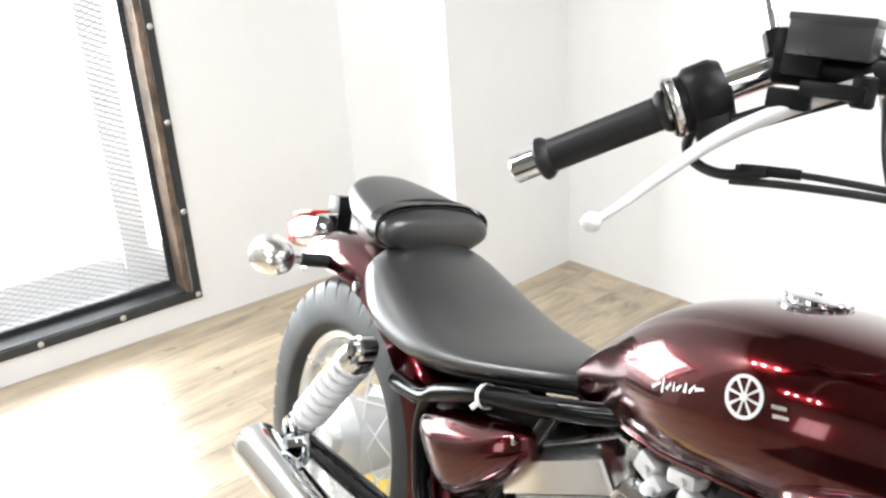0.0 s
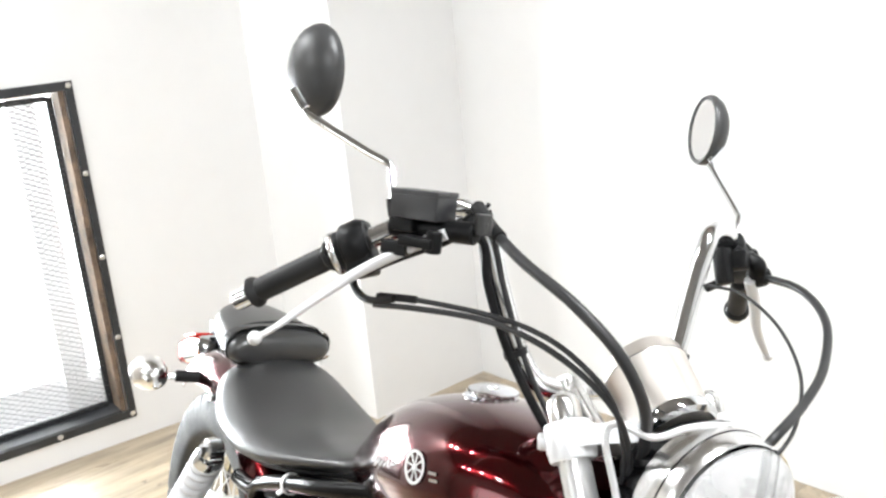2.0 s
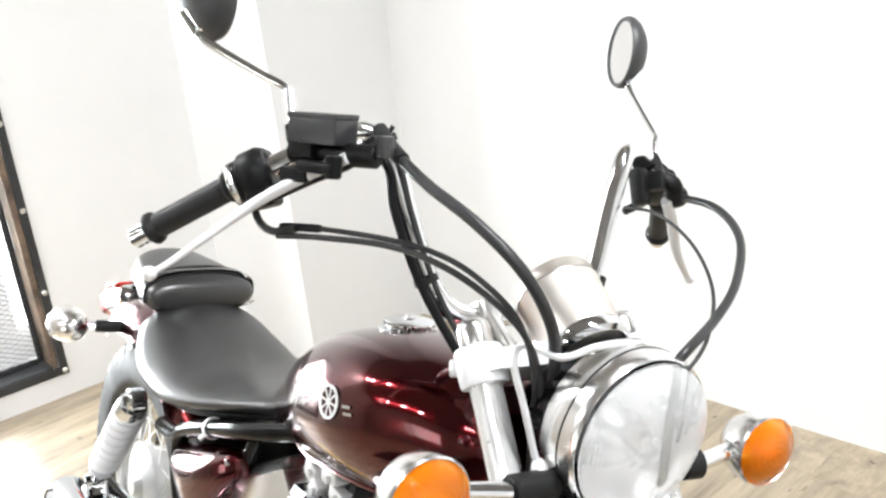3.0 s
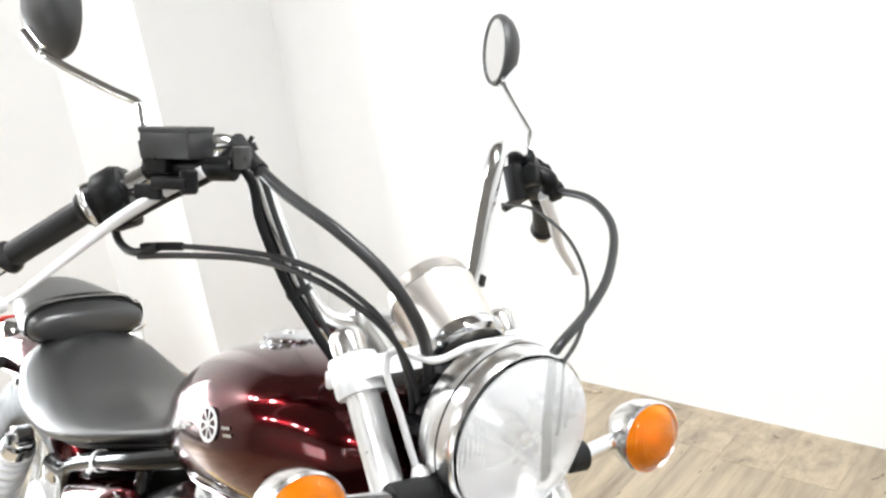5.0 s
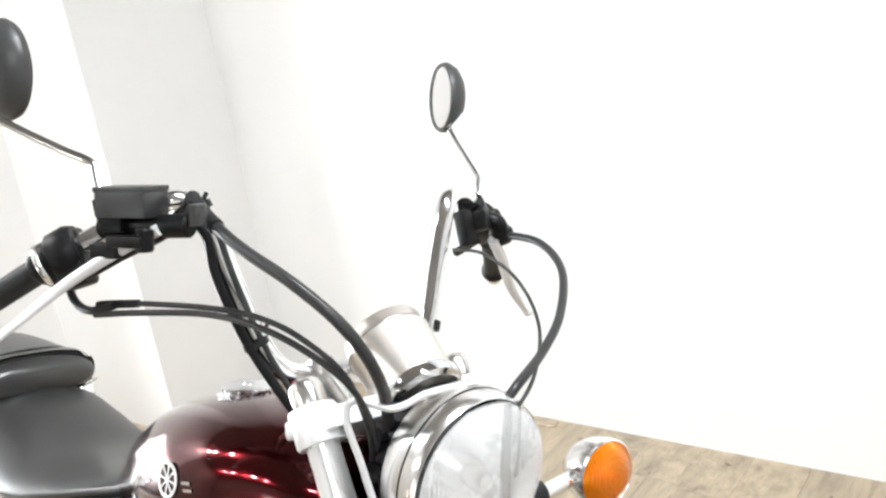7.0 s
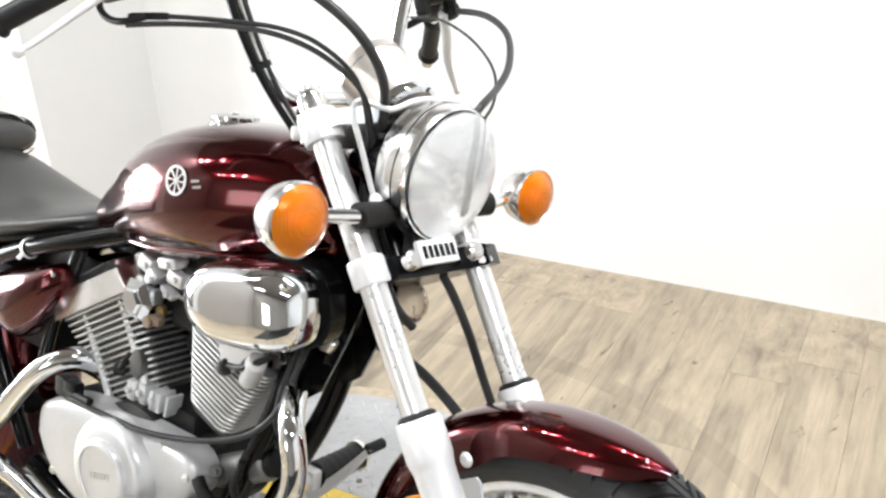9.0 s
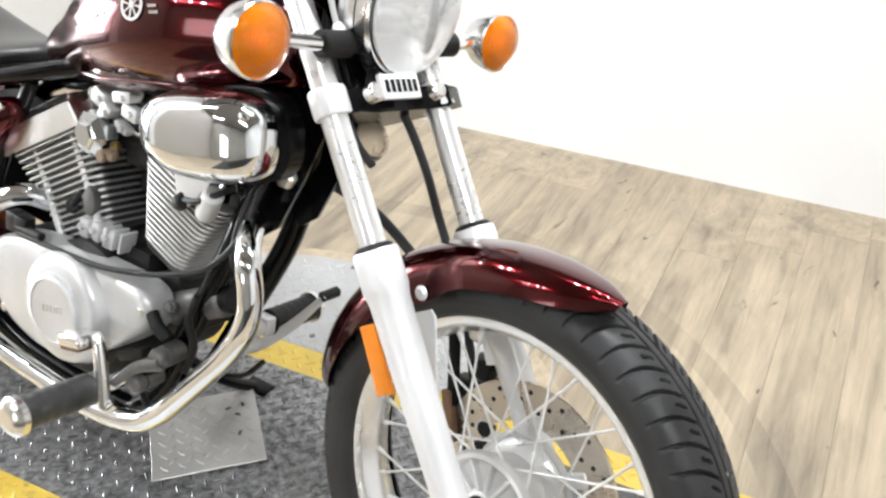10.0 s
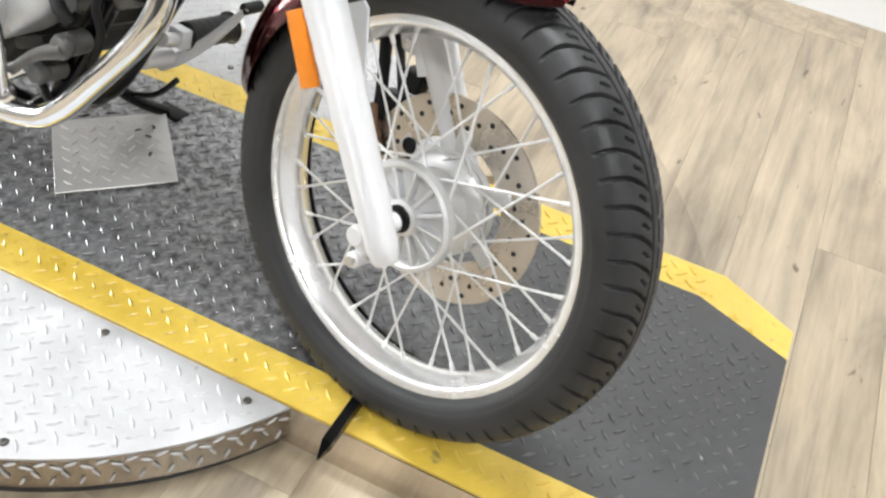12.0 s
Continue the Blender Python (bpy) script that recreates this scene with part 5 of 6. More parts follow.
tank = part("fuel_tank", loft([ring_yz(x, y, w_, t_, m_, b_, 2.33, 2.11, 64) for x, y, w_, t_, m_, b_ in smooth_table(TANK, 5)]), PAINT, bike, "glossy maroon teardrop fuel tank", smooth=70)
for s in (-1, 1):
    part("tank_seam", tube([(x, y + s * w_ * 0.71, m_ - (m_ - b_) * 0.74) for x, y, w_, t_, m_, b_ in TANK[1:-1]], 0.0026, 8, 5), PAINT, tank, "welded seam lip")


def tank_y(x, z):
    """The right side of the tank's skin at x and z."""
    rows = smooth_table(TANK, 12)
    x0, y, w_, t_, m_, b_ = min(rows, key=lambda r: abs(r[0] - x))
    k = abs(z - m_) / ((t_ - m_) if z > m_ else (m_ - b_))
    e = 2.33 if z > m_ else 2.11
    return y - w_ * max(0.0, 1 - k ** e) ** (1 / e)


def skin_frame(x, z):
    """On the tank's right side: origin on the skin, z outwards, x ahead."""
    y, e = tank_y(x, z), 0.012
    px, pz = Vector((2 * e, tank_y(x + e, z) - tank_y(x - e, z), 0)), Vector((0, tank_y(x, z + e) - tank_y(x, z - e), 2 * e))
    nrm = px.cross(pz).normalized()
    if nrm.y > 0:
        nrm = -nrm
    ex = px.normalized()
    ey = nrm.cross(ex)
    return Matrix(((ex.x, ey.x, nrm.x, x), (ex.y, ey.y, nrm.y, y), (ex.z, ey.z, nrm.z, z), (0, 0, 0, 1)))


def on_skin(bm, m, x, z, lift=0.0012):
    """Lays a flat shape, built round (x, z), on the tank's side."""
    for v in bm.verts:
        q = m @ v.co
        v.co = (q.x, tank_y(q.x, q.z) - lift - max(0.0, v.co.z), q.z)
    return bm


def emblem():
    m = skin_frame(0.9055, 0.8242)
    R = 0.0208
    base = part("emblem", lathe([(0, 0.0006), (R * 0.84, 0.0006), (R * 0.84, -0.004)], 40), PAINT, tank, "round white rayed emblem", m, 0)
    part("ring", lathe([(R * 0.83, 0.001), (R, 0.001), (R, 0.0026), (R * 0.83, 0.0026)], 40, closed=True), WHITE, base, "white ring", smooth=0)
    part("boss", lathe([(0, 0.003), (0.004, 0.003), (0.004, 0)], 16), WHITE, base, smooth=0)
    ray = part("ray", plate([(-0.0007, 0.002), (0.0007, 0.002), (0.0014, R * 0.84), (-0.0014, R * 0.84)], 0.0014, 0, pose(0, 0, 0.001)), WHITE, base, smooth=0)
    for i in range(1, 8):
        share("ray", ray, base, Matrix.Rotation(2 * math.pi * i / 8, 4, "Z"))
    # painted script on the side, as plain strokes
    strokes = []
    for i, (x, z, ln, a) in enumerate(((0.790, 0.783, 0.017, 42), (0.800, 0.787, 0.015, 100), (0.809, 0.790, 0.011, 58), (0.817, 0.793, 0.009, 100), (0.825, 0.796, 0.009, 55), (0.834, 0.800, 0.010, 95), (0.843, 0.803, 0.011, 60), (0.853, 0.807, 0.012, 25))):
        b = plate([(-ln / 2, -0.0020), (ln / 2, -0.0012), (ln / 2, 0.0012), (-ln / 2, 0.0022)], 0.0004)
        strokes.append(on_skin(b, pose(x, 0, z) @ Matrix.Rotation(radians(-a), 4, "Y") @ Matrix.Rotation(radians(90), 4, "X"), x, z))
    part("decal", joined(*strokes), WHITE, tank, "white painted script strokes", smooth=0)
    # two reflections beside the emblem, laid on the skin as pale bars
    for x, z, ln in ((0.941, 0.830, 0.015), (0.945, 0.8225, 0.015)):
        b = plate([(-ln / 2, -0.0018), (ln / 2, -0.0018), (ln / 2, 0.0018), (-ln / 2, 0.0018)], 0.0004)
        part("reflection_bar", on_skin(b, pose(x, 0, z) @ Matrix.Rotation(radians(-12), 4, "Y") @ Matrix.Rotation(radians(90), 4, "X"), x, z), SATIN, tank, "pale grey bar put on for a reflection", smooth=0)


emblem()


def fuel_cap():
    m = pose(0.868, -0.012, 0.892, 0, -3, 0) @ Matrix.Scale(0.86, 4)
    cap = part("fuel_cap", lathe([(0.045, -0.004), (0.046, 0.000), (0.042, 0.003), (0.034, 0.004), (0.0335, 0.006), (0.038, 0.007), (0.0385, 0.012), (0.034, 0.0145), (0, 0.016)], 48, m), CHROME, tank, "round chrome filler cap")
    part("cap_ridge", joined(*[moved(box(0.0045, 0.005, 0.005, 0.001, pose(0.0375, 0, 0.0095), 1), m @ Matrix.Rotation(2 * math.pi * i / 20, 4, "Z")) for i in range(20)]), CHROME, cap)
    part("lock_cover", lathe([(0, 0.0185), (0.008, 0.018), (0.010, 0.015)], 20, m), CHROME, cap)


fuel_cap()

SEAT = [(0.634, -0.012, 0.022, 0.706, 0.696, 0.682), (0.612, -0.012, 0.043, 0.712, 0.698, 0.678), (0.575, -0.012, 0.067, 0.708, 0.690, 0.668), (0.510, -0.010, 0.096, 0.696, 0.672, 0.648), (0.440, -0.006, 0.123, 0.686, 0.654, 0.628), (0.360, 0.000, 0.140, 0.684, 0.640, 0.606),
        (0.280, 0.008, 0.146, 0.698, 0.634, 0.592), (0.205, 0.010, 0.142, 0.718, 0.642, 0.594), (0.150, 0.011, 0.127, 0.733, 0.662, 0.615), (0.112, 0.012, 0.108, 0.730, 0.676, 0.640), (0.098, 0.012, 0.072, 0.712, 0.682, 0.660)]
seat = part("seat", loft([ring_yz(x, y, w_, t_, m_, b_, 2.05, 2.1, 56) for x, y, w_, t_, m_, b_ in smooth_table(SEAT, 5)]), VINYL, bike, "padded dark grey vinyl rider seat", smooth=70)
part("seat_base", loft([ring_yz(x, y, w_ * 0.78, m_ - 0.012, m_ - 0.02, b_ - 0.006, 3, 3, 32) for x, y, w_, t_, m_, b_ in smooth_table(SEAT[1:-1], 3)]), PLASTIC, seat, "black seat pan")
PILLION = [(0.150, 0.014, 0.053, 0.768, 0.745, 0.728), (0.142, 0.014, 0.096, 0.778, 0.748, 0.720), (0.120, 0.014, 0.109, 0.790, 0.750, 0.712), (0.080, 0.014, 0.104, 0.797, 0.752, 0.708), (0.000, 0.014, 0.089, 0.801, 0.756, 0.708), (-0.050, 0.014, 0.073, 0.801, 0.762, 0.720), (-0.078, 0.014, 0.058, 0.796, 0.764, 0.730), (-0.095, 0.014, 0.039, 0.786, 0.766, 0.742), (-0.101, 0.014, 0.013, 0.774, 0.766, 0.756)]
pillion = part("pillion_seat", loft([ring_yz(x, y, w_, t_, m_, b_, 2.3, 2.4, 48) for x, y, w_, t_, m_, b_ in smooth_table(PILLION, 5)]), VINYL, bike, "padded dark grey vinyl passenger pad", smooth=70)
for xs, r in ((0.098, 0.003), (0.122, 0.0022)):
    x, y, w_, t_, m_, b_ = min(smooth_table(PILLION, 12), key=lambda q: abs(q[0] - xs))
    part("piping", tube([(px - 0.0, py * 1.006, pz + 0.001) for px, py, pz in ring_yz(x, y, w_, t_, m_, b_, 2.3, 2.4, 48)][::2], r, 8, 3, True, None, False), RUBBER, pillion, "dark piping")
x, y, w_, t_, m_, b_ = min(smooth_table(PILLION, 12), key=lambda q: abs(q[0] - 0.11))
strap_ring = ring_yz(x, y, w_ + 0.0035, t_ + 0.0035, m_, b_ - 0.004, 2.7, 2.4, 48)
part("strap", loft([[(px + dx, py, pz) for px, py, pz in strap_ring] for dx in (-0.014, -0.013, 0.012, 0.013)], False), STRAP, pillion, "black seat strap", smooth=60)
part("grab_wire", tube([(0.055, 0.118, 0.70), (0.062, 0.150, 0.712), (0.045, 0.165, 0.705), (0.02, 0.16, 0.69), (0.01, 0.13, 0.68)], 0.0022, 8), CHROME, pillion, "thin wire loop")


# -- rear end --
def rear_fender():
    bm = bmesh.new()
    grid = []
    for a in np.linspace(-34, 129, 66):
        row = []
        cx, cz, r0 = 0.018, 0.325, 0.362 + 0.032 * min(1.0, max(0.0, (a - 75) / 50)) ** 1.5
        wd = 0.092 if a < 105 else 0.092 - (a - 105) / 24 * 0.010
        for k in range(25):
            c = -1 + 2 * k / 24
            y = 0.013 + wd * math.sin(c * 1.3) / math.sin(1.3)
            r = r0 - 0.058 * abs(c) ** 3.2 - 0.012 * c * c
            row.append(bm.verts.new((cx + r * math.cos(radians(a)), y, cz + r * math.sin(radians(a)))))
        grid.append(row)
    for a, b in zip(grid, grid[1:]):
        for j in range(24):
            bm.faces.new((a[j], a[j + 1], b[j + 1], b[j]))
    bmesh.ops.recalc_face_normals(bm, faces=bm.faces)
    bmesh.ops.solidify(bm, geom=bm.faces[:], thickness=0.0025)
    return part("rear_fender", bm, PAINT, bike, "glossy maroon rear fender", smooth=60)


rf = rear_fender()
part("fender_bolt", rod((0.10, -0.098, 0.645), (0.10, -0.110, 0.645), 0.008, 12, 0.002), CHROME, rf)


def tail_light():
    m = pose(-0.280, 0.016, 0.632, 0, -18, 0)
    tl = part("tail_light", loft([ring_yz(x, 0, wd, t, 0, b, 3.2, 3.2, 32) for x, wd, t, b in ((0.075, 0.030, 0.020, -0.02), (0.060, 0.048, 0.032, -0.028), (0.0, 0.055, 0.036, -0.034), (-0.03, 0.055, 0.036, -0.034))]), CHROME, bike, "chrome tail light", m)
    part("lens", loft([ring_yz(x, 0, wd, t, 0, b, 3.2, 3.2, 32) for x, wd, t, b in ((-0.028, 0.056, 0.037, -0.035), (-0.060, 0.055, 0.036, -0.034), (-0.078, 0.046, 0.028, -0.028), (-0.084, 0.028, 0.016, -0.016))]), RED, tl, "red lens")
    part("top_lens", box(0.085, 0.085, 0.006, 0.003, pose(-0.012, 0, 0.037)), RED, tl, "red top strip")
    part("plate_bracket", joined(box(0.048, 0.036, 0.034, 0.003, pose(-0.215, 0.016, 0.704, 0, -10, 0)), box(0.006, 0.03, 0.05, 0.001, pose(-0.20, 0.016, 0.678))), PLASTIC, bike, "small black plastic bracket box")


tail_light()


def shock(s):
    top, low = Vector((0.196, s * 0.128, 0.576)), Vector((0.012, s * 0.134, 0.345))
    m = along(low, top)
    L = (top - low).length
    body = part("shock_absorber", joined(lathe([(0, 0.0), (0.012, 0.0), (0.013, 0.03), (0.013, L * 0.5), (0.007, L * 0.5), (0.007, L), (0, L)], 24, m),
                                         lathe([(0.013, 0.035), (0.027, 0.035), (0.028, 0.045), (0.013, 0.048)], 28, m, True)), CHROME, bike, "chrome rear shock absorber")
    turns, n = 8.0, 200
    part("spring", tube([m @ Vector((0.0245 * math.cos(2 * math.pi * turns * i / n), 0.0245 * math.sin(2 * math.pi * turns * i / n), 0.05 + (L - 0.085) * i / n)) for i in range(n + 1)], 0.0072, 10, 1, False), FORK, body, "bright coil spring")
    part("top_eye", joined(rod(top + Vector((0, -0.016, 0)), top + Vector((0, 0.016, 0)), 0.021, 24, 0.004), lathe([(0.012, L - 0.045), (0.029, L - 0.042), (0.030, L - 0.03), (0.026, L - 0.016), (0.012, L - 0.014)], 28, m, True), rod(top + Vector((0, s * 0.014, 0)), top + Vector((0, s * 0.026, 0)), 0.011, 6)), CHROME, body, "chrome top eye and nut")
    part("low_eye", joined(rod(low + Vector((0, -0.016, 0)), low + Vector((0, 0.016, 0)), 0.016, 20, 0.003), rod(low + Vector((0, s * 0.012, 0)), low + Vector((0, s * 0.026, 0)), 0.009, 6)), CHROME, body)


shock(-1)
shock(1)
for s in (-1, 1):
    arm = part("swing_arm", tube([(0.47, s * 0.085, 0.335), (0.30, s * 0.098, 0.332), (0.06, s * 0.110, 0.318), (-0.045, s * 0.110, 0.308)], 0.019, 16), BLACK, bike, "gloss black swing arm")
    part("axle_plate", plate([(-0.06, -0.022), (0.04, -0.026), (0.06, 0.0), (0.05, 0.045), (-0.03, 0.05), (-0.06, 0.02)], 0.007, 0.0015, pose(0, s * 0.128 + 0.004, 0.3075, 90, 0, 0)), CHROME, arm, "bright axle plate")
    part("axle_nut", rod((0, s * 0.12, 0.3075), (0, s * 0.150, 0.3075), 0.014, 6), CHROME, arm)

# -- frame --
for s in (-1, 1):
    part("frame_rail", tube([(0.255, s * 0.098, 0.545), (0.330, s * 0.104, 0.556), (0.362, s * 0.106, 0.568), (0.385, s * 0.106, 0.584), (0.474, s * 0.104, 0.622), (0.600, s * 0.096, 0.662), (0.720, s * 0.060, 0.700), (0.86, s * 0.03, 0.74), (1.06, s * 0.018, 0.79)], 0.0145, 16), BLACK, bike, "gloss black frame rail")
    part("frame_upright", tube([(0.366, s * 0.106, 0.572), (0.356, s * 0.104, 0.545), (0.356, s * 0.104, 0.50), (0.372, s * 0.098, 0.42), (0.42, s * 0.095, 0.33), (0.46, s * 0.09, 0.25)], 0.0145, 16), BLACK, bike, "gloss black rear frame tube")
    part("frame_brace", tube([(0.598, s * 0.080, 0.650), (0.575, s * 0.082, 0.60), (0.545, s * 0.085, 0.54), (0.50, s * 0.085, 0.42)], 0.012, 12), BLACK, bike)
    part("down_tube", tube([(1.115, s * 0.022, 0.735), (1.082, s * 0.050, 0.640), (1.040, s * (0.066 if s < 0 else 0.058), 0.500), (0.985, s * (0.072 if s < 0 else 0.046), 0.370), (0.935, s * (0.074 if s < 0 else 0.036), 0.255), (0.895, s * (0.074 if s < 0 else 0.036), 0.200), (0.84, s * (0.074 if s < 0 else 0.04), 0.178), (0.60, s * 0.074, 0.178), (0.47, s * 0.08, 0.22)], 0.0185, 16), BLACK, bike, "gloss black down tube")
    part("gusset", plate([(1.165, 0.705), (1.085, 0.785), (1.000, 0.700), (1.050, 0.585), (1.072, 0.535), (1.105, 0.560), (1.140, 0.640)], 0.006, 0.001, Matrix(((1, 0, 0, 0), (0, 0, 1, s * 0.040 - 0.003), (0, 1, 0, 0), (0, 0, 0, 1)))), BLACK, bike)
part("cable_clip", joined(lathe([(0.0157, -0.003), (0.0178, -0.003), (0.0178, 0.003), (0.0157, 0.003)], 24, along((0.490, -0.104, 0.627), (0.56, -0.100, 0.650)), True), rod((0.490, -0.118, 0.618), (0.490, -0.126, 0.612), 0.004, 8)), WHITE, bike, "white cable clip")
part("steering_head", rod(steer(-0.062, 0, 0.525), steer(-0.062, 0, 0.715), 0.027, 28, 0.004), BLACK, bike, "black steering head")
part("spine", tube([(1.13, -0.01, 0.78), (1.0, -0.01, 0.75), (0.8, -0.01, 0.70), (0.6, -0.01, 0.66)], 0.028, 16), BLACK, bike)


def side_cover(s):
    pts = [(0.352, 0.540), (0.375, 0.556), (0.470, 0.590), (0.570, 0.618), (0.588, 0.606), (0.586, 0.580), (0.550, 0.528), (0.505, 0.484), (0.470, 0.462), (0.430, 0.462), (0.385, 0.490), (0.358, 0.520)]
    bm = bmesh.new()
    cx, cz = 0.468, 0.535
    rings = []
    for k, (f, y) in enumerate(((1.0, 0.086), (1.0, 0.098), (0.97, 0.108), (0.88, 0.119), (0.72, 0.130), (0.50, 0.138), (0.26, 0.1415), (0.08, 0.142))):
        rings.append([(cx + (x - cx) * f, s * y, cz + (z - cz) * f) for x, _, z in [(p.x, 0, p.y) for p in spline([(a, b, 0) for a, b in pts] + [(pts[0][0], pts[0][1], 0)], 4)[:-1]]])
    c = part("side_cover", loft(rings), PAINT, bike, "glossy maroon triangular side cover", smooth=60)
    part("cover_screw", rod((0.573, s * 0.108, 0.605), (0.573, s * 0.118, 0.605), 0.006, 12, 0.001), CHROME, c)


side_cover(-1)
side_cover(1)
part("battery_box", box(0.20, 0.15, 0.13, 0.01, pose(0.42, 0, 0.50)), PLASTIC, bike, "black battery box")


# -- engine --
CRANK = Vector((0.790, 0.0, 0.325))


def fin_outline(a, b, r=0.022, n=4):
    out = []
    for cx, cy, a0 in ((a - r, b - r, 0), (-a + r, b - r, 90), (-a + r, -b + r, 180), (a - r, -b + r, 270)):
        for k in range(n + 1):
            t = radians(a0 + 90 * k / n)
            out.append((cx + r * math.cos(t), cy + r * math.sin(t)))
    return out


def cylinder(lean, base, count, length, wide, taper, label, head_cap):
    """Finned barrel and head along its own z, leaning in the bike's plane."""
    m = Matrix.Translation(base) @ Matrix.Rotation(radians(lean), 4, "Y")
    # core and barrel take the dark peg grey to paint in shade between the fins
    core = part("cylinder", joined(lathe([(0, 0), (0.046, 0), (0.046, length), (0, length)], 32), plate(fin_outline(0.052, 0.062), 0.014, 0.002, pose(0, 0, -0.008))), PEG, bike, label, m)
    part("barrel", loft([[Vector((x, y, z)) for x, y in fin_outline(a * 0.86, b * 0.88)] for a, b, z in ((wide * taper, 0.074, 0.004), (wide, 0.090, length))]), PEG, core, "barrel coloured dark for the shade between the fins", smooth=0)
    for k in range(count):
        f = k / (count - 1)
        a, b = wide * (taper + (1 - taper) * f), 0.074 + 0.016 * f
        part("fin", plate(fin_outline(a, b), 0.0034, 0.0010, pose(0, 0, 0.012 + (length - 0.012) * f), 1), FIN, core, smooth=30)
    head = part("cylinder_head", joined(plate(fin_outline(wide * 0.86, 0.078), 0.020, 0.004, pose(0, 0, length + 0.004)), box(0.05, 0.13, 0.03, 0.006, pose(0, 0, length + 0.022))), FIN, core, "alloy head")
    if head_cap:
        cap = part("head_cover", loft([[Vector(p) for p in r] for r in (
            [(x - 0.012, y, length + 0.006) for x, y in fin_outline(wide * 1.04, 0.094, 0.012, 2)], [(x - 0.022, y, length + 0.046) for x, y in fin_outline(wide * 1.00, 0.092, 0.014, 2)],
            [(x - 0.023, y, length + 0.060) for x, y in fin_outline(wide * 0.88, 0.080, 0.014, 2)], [(x - 0.023, y, length + 0.065) for x, y in fin_outline(wide * 0.78, 0.072, 0.014, 2)])]), CUP, core, "chrome rocker cover", smooth=25)
    for x, y in ((-0.052, -0.074), (0.052, -0.074)) if head_cap else ():
        part("stud_boss", rod((x, y, 0.0), (x, y, length), 0.0065, 10), CAST, core)
    return core, m


cylinder(-29, CRANK + Vector((-0.060, 0, 0.098)), 15, 0.160, 0.108, 0.62, "finned rear engine cylinder", True)
front_cyl, _ = cylinder(21, CRANK + Vector((0.112, 0, 0.126)), 16, 0.155, 0.090, 0.55, "finned front engine cylinder", False)
part("head_cover", loft([[Vector(p) for p in r] for r in ([(x, y, 0.156) for x, y in fin_outline(0.076, 0.086, 0.014, 2)], [(x, y, 0.19) for x, y in fin_outline(0.072, 0.080, 0.014, 2)], [(x, y, 0.20) for x, y in fin_outline(0.058, 0.068, 0.014, 2)])]), CHROME, front_cyl, "chrome rocker cover", smooth=25)
part("plug_tower", rod((1.012, -0.090, 0.558), (1.046, -0.110, 0.603), 0.0150, 20, 0.004), FORK, bike, "pale alloy plug tower")


def crankcase():
    core = part("crankcase", rod((0.770, -0.105, 0.325), (0.770, 0.12, 0.325), 0.112, 40, 0.01), DARKCAST, bike, "near-black cast alloy crankcase")
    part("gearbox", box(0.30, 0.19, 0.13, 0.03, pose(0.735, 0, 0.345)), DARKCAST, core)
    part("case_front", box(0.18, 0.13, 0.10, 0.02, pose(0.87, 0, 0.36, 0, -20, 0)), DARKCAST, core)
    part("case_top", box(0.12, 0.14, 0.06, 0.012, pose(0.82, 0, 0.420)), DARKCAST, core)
    outline = [(0.556, 0.330), (0.566, 0.378), (0.618, 0.408), (0.690, 0.421), (0.760, 0.426), (0.830, 0.427), (0.890, 0.427), (0.934, 0.422), (0.952, 0.402), (0.950, 0.372), (0.925, 0.343), (0.875, 0.305), (0.807, 0.266), (0.750, 0.246), (0.700, 0.240), (0.630, 0.256), (0.582, 0.288)]
    base = [(p.x, p.y) for p in spline([(a, b, 0) for a, b in outline] + [(*outline[0], 0)], 4)[:-1]]
    cx, cz = 0.745, 0.352
    rings = [[(cx + (x - cx) * f, -y, cz + (z - cz) * f) for x, z in base] for f, y in ((1.0, 0.08), (1.0, 0.118), (0.985, 0.126), (0.95, 0.131), (0.86, 0.134), (0.5, 0.135))]
    cover = part("engine_cover", loft(rings), COVER, bike, "smooth silver engine side cover", smooth=50)
    m = along((0.786, -0.128, 0.346), (0.786, -0.30, 0.346))
    part("clutch_dome", lathe([(0.094, 0.0), (0.091, 0.006), (0.087, 0.020), (0.082, 0.028), (0.074, 0.031), (0.059, 0.032), (0.057, 0.040), (0.053, 0.0425), (0.049, 0.0425), (0.048, 0.0405), (0.020, 0.040), (0, 0.040)], 56, m), COVER, cover, "round raised cover")
    part("lettering", joined(*[box(0.005, 0.0008, 0.010, 0, pose(0.765 + 0.0085 * i, -0.1685, 0.345 + 0.002 * i), 1) for i in range(6)]), FIN, cover, "faint raised bars", smooth=0)
    for x, z in ((0.585, 0.375), (0.700, 0.414), (0.880, 0.418), (0.938, 0.392), (0.875, 0.316), (0.760, 0.258), (0.605, 0.275)):
        part("cover_screw", rod((x, -0.118, z), (x, -0.133, z), 0.0075, 12, 0.002), ZINC, cover)
    motor = part("starter_motor", rod((0.930, -0.060, 0.376), (1.040, -0.060, 0.432), 0.025, 28, 0.005), GREYCAST, bike, "grey cast starter motor")
    part("end_cap", rod((1.036, -0.060, 0.430), (1.052, -0.060, 0.438), 0.021, 24, 0.004), PLASTIC, motor)
    part("terminal", joined(rod((0.955, -0.085, 0.395), (0.963, -0.098, 0.402), 0.010, 14, 0.002), rod((0.962, -0.096, 0.401), (0.966, -0.104, 0.404), 0.005, 8)), GREYCAST, motor, "grey alloy terminal")
    part("case_rib", joined(*[box(0.006, 0.03, 0.034, 0.002, pose(0.800 + 0.018 * i, -0.075, 0.455, 0, 10, 0)) for i in range(3)]), CAST, core)


crankcase()


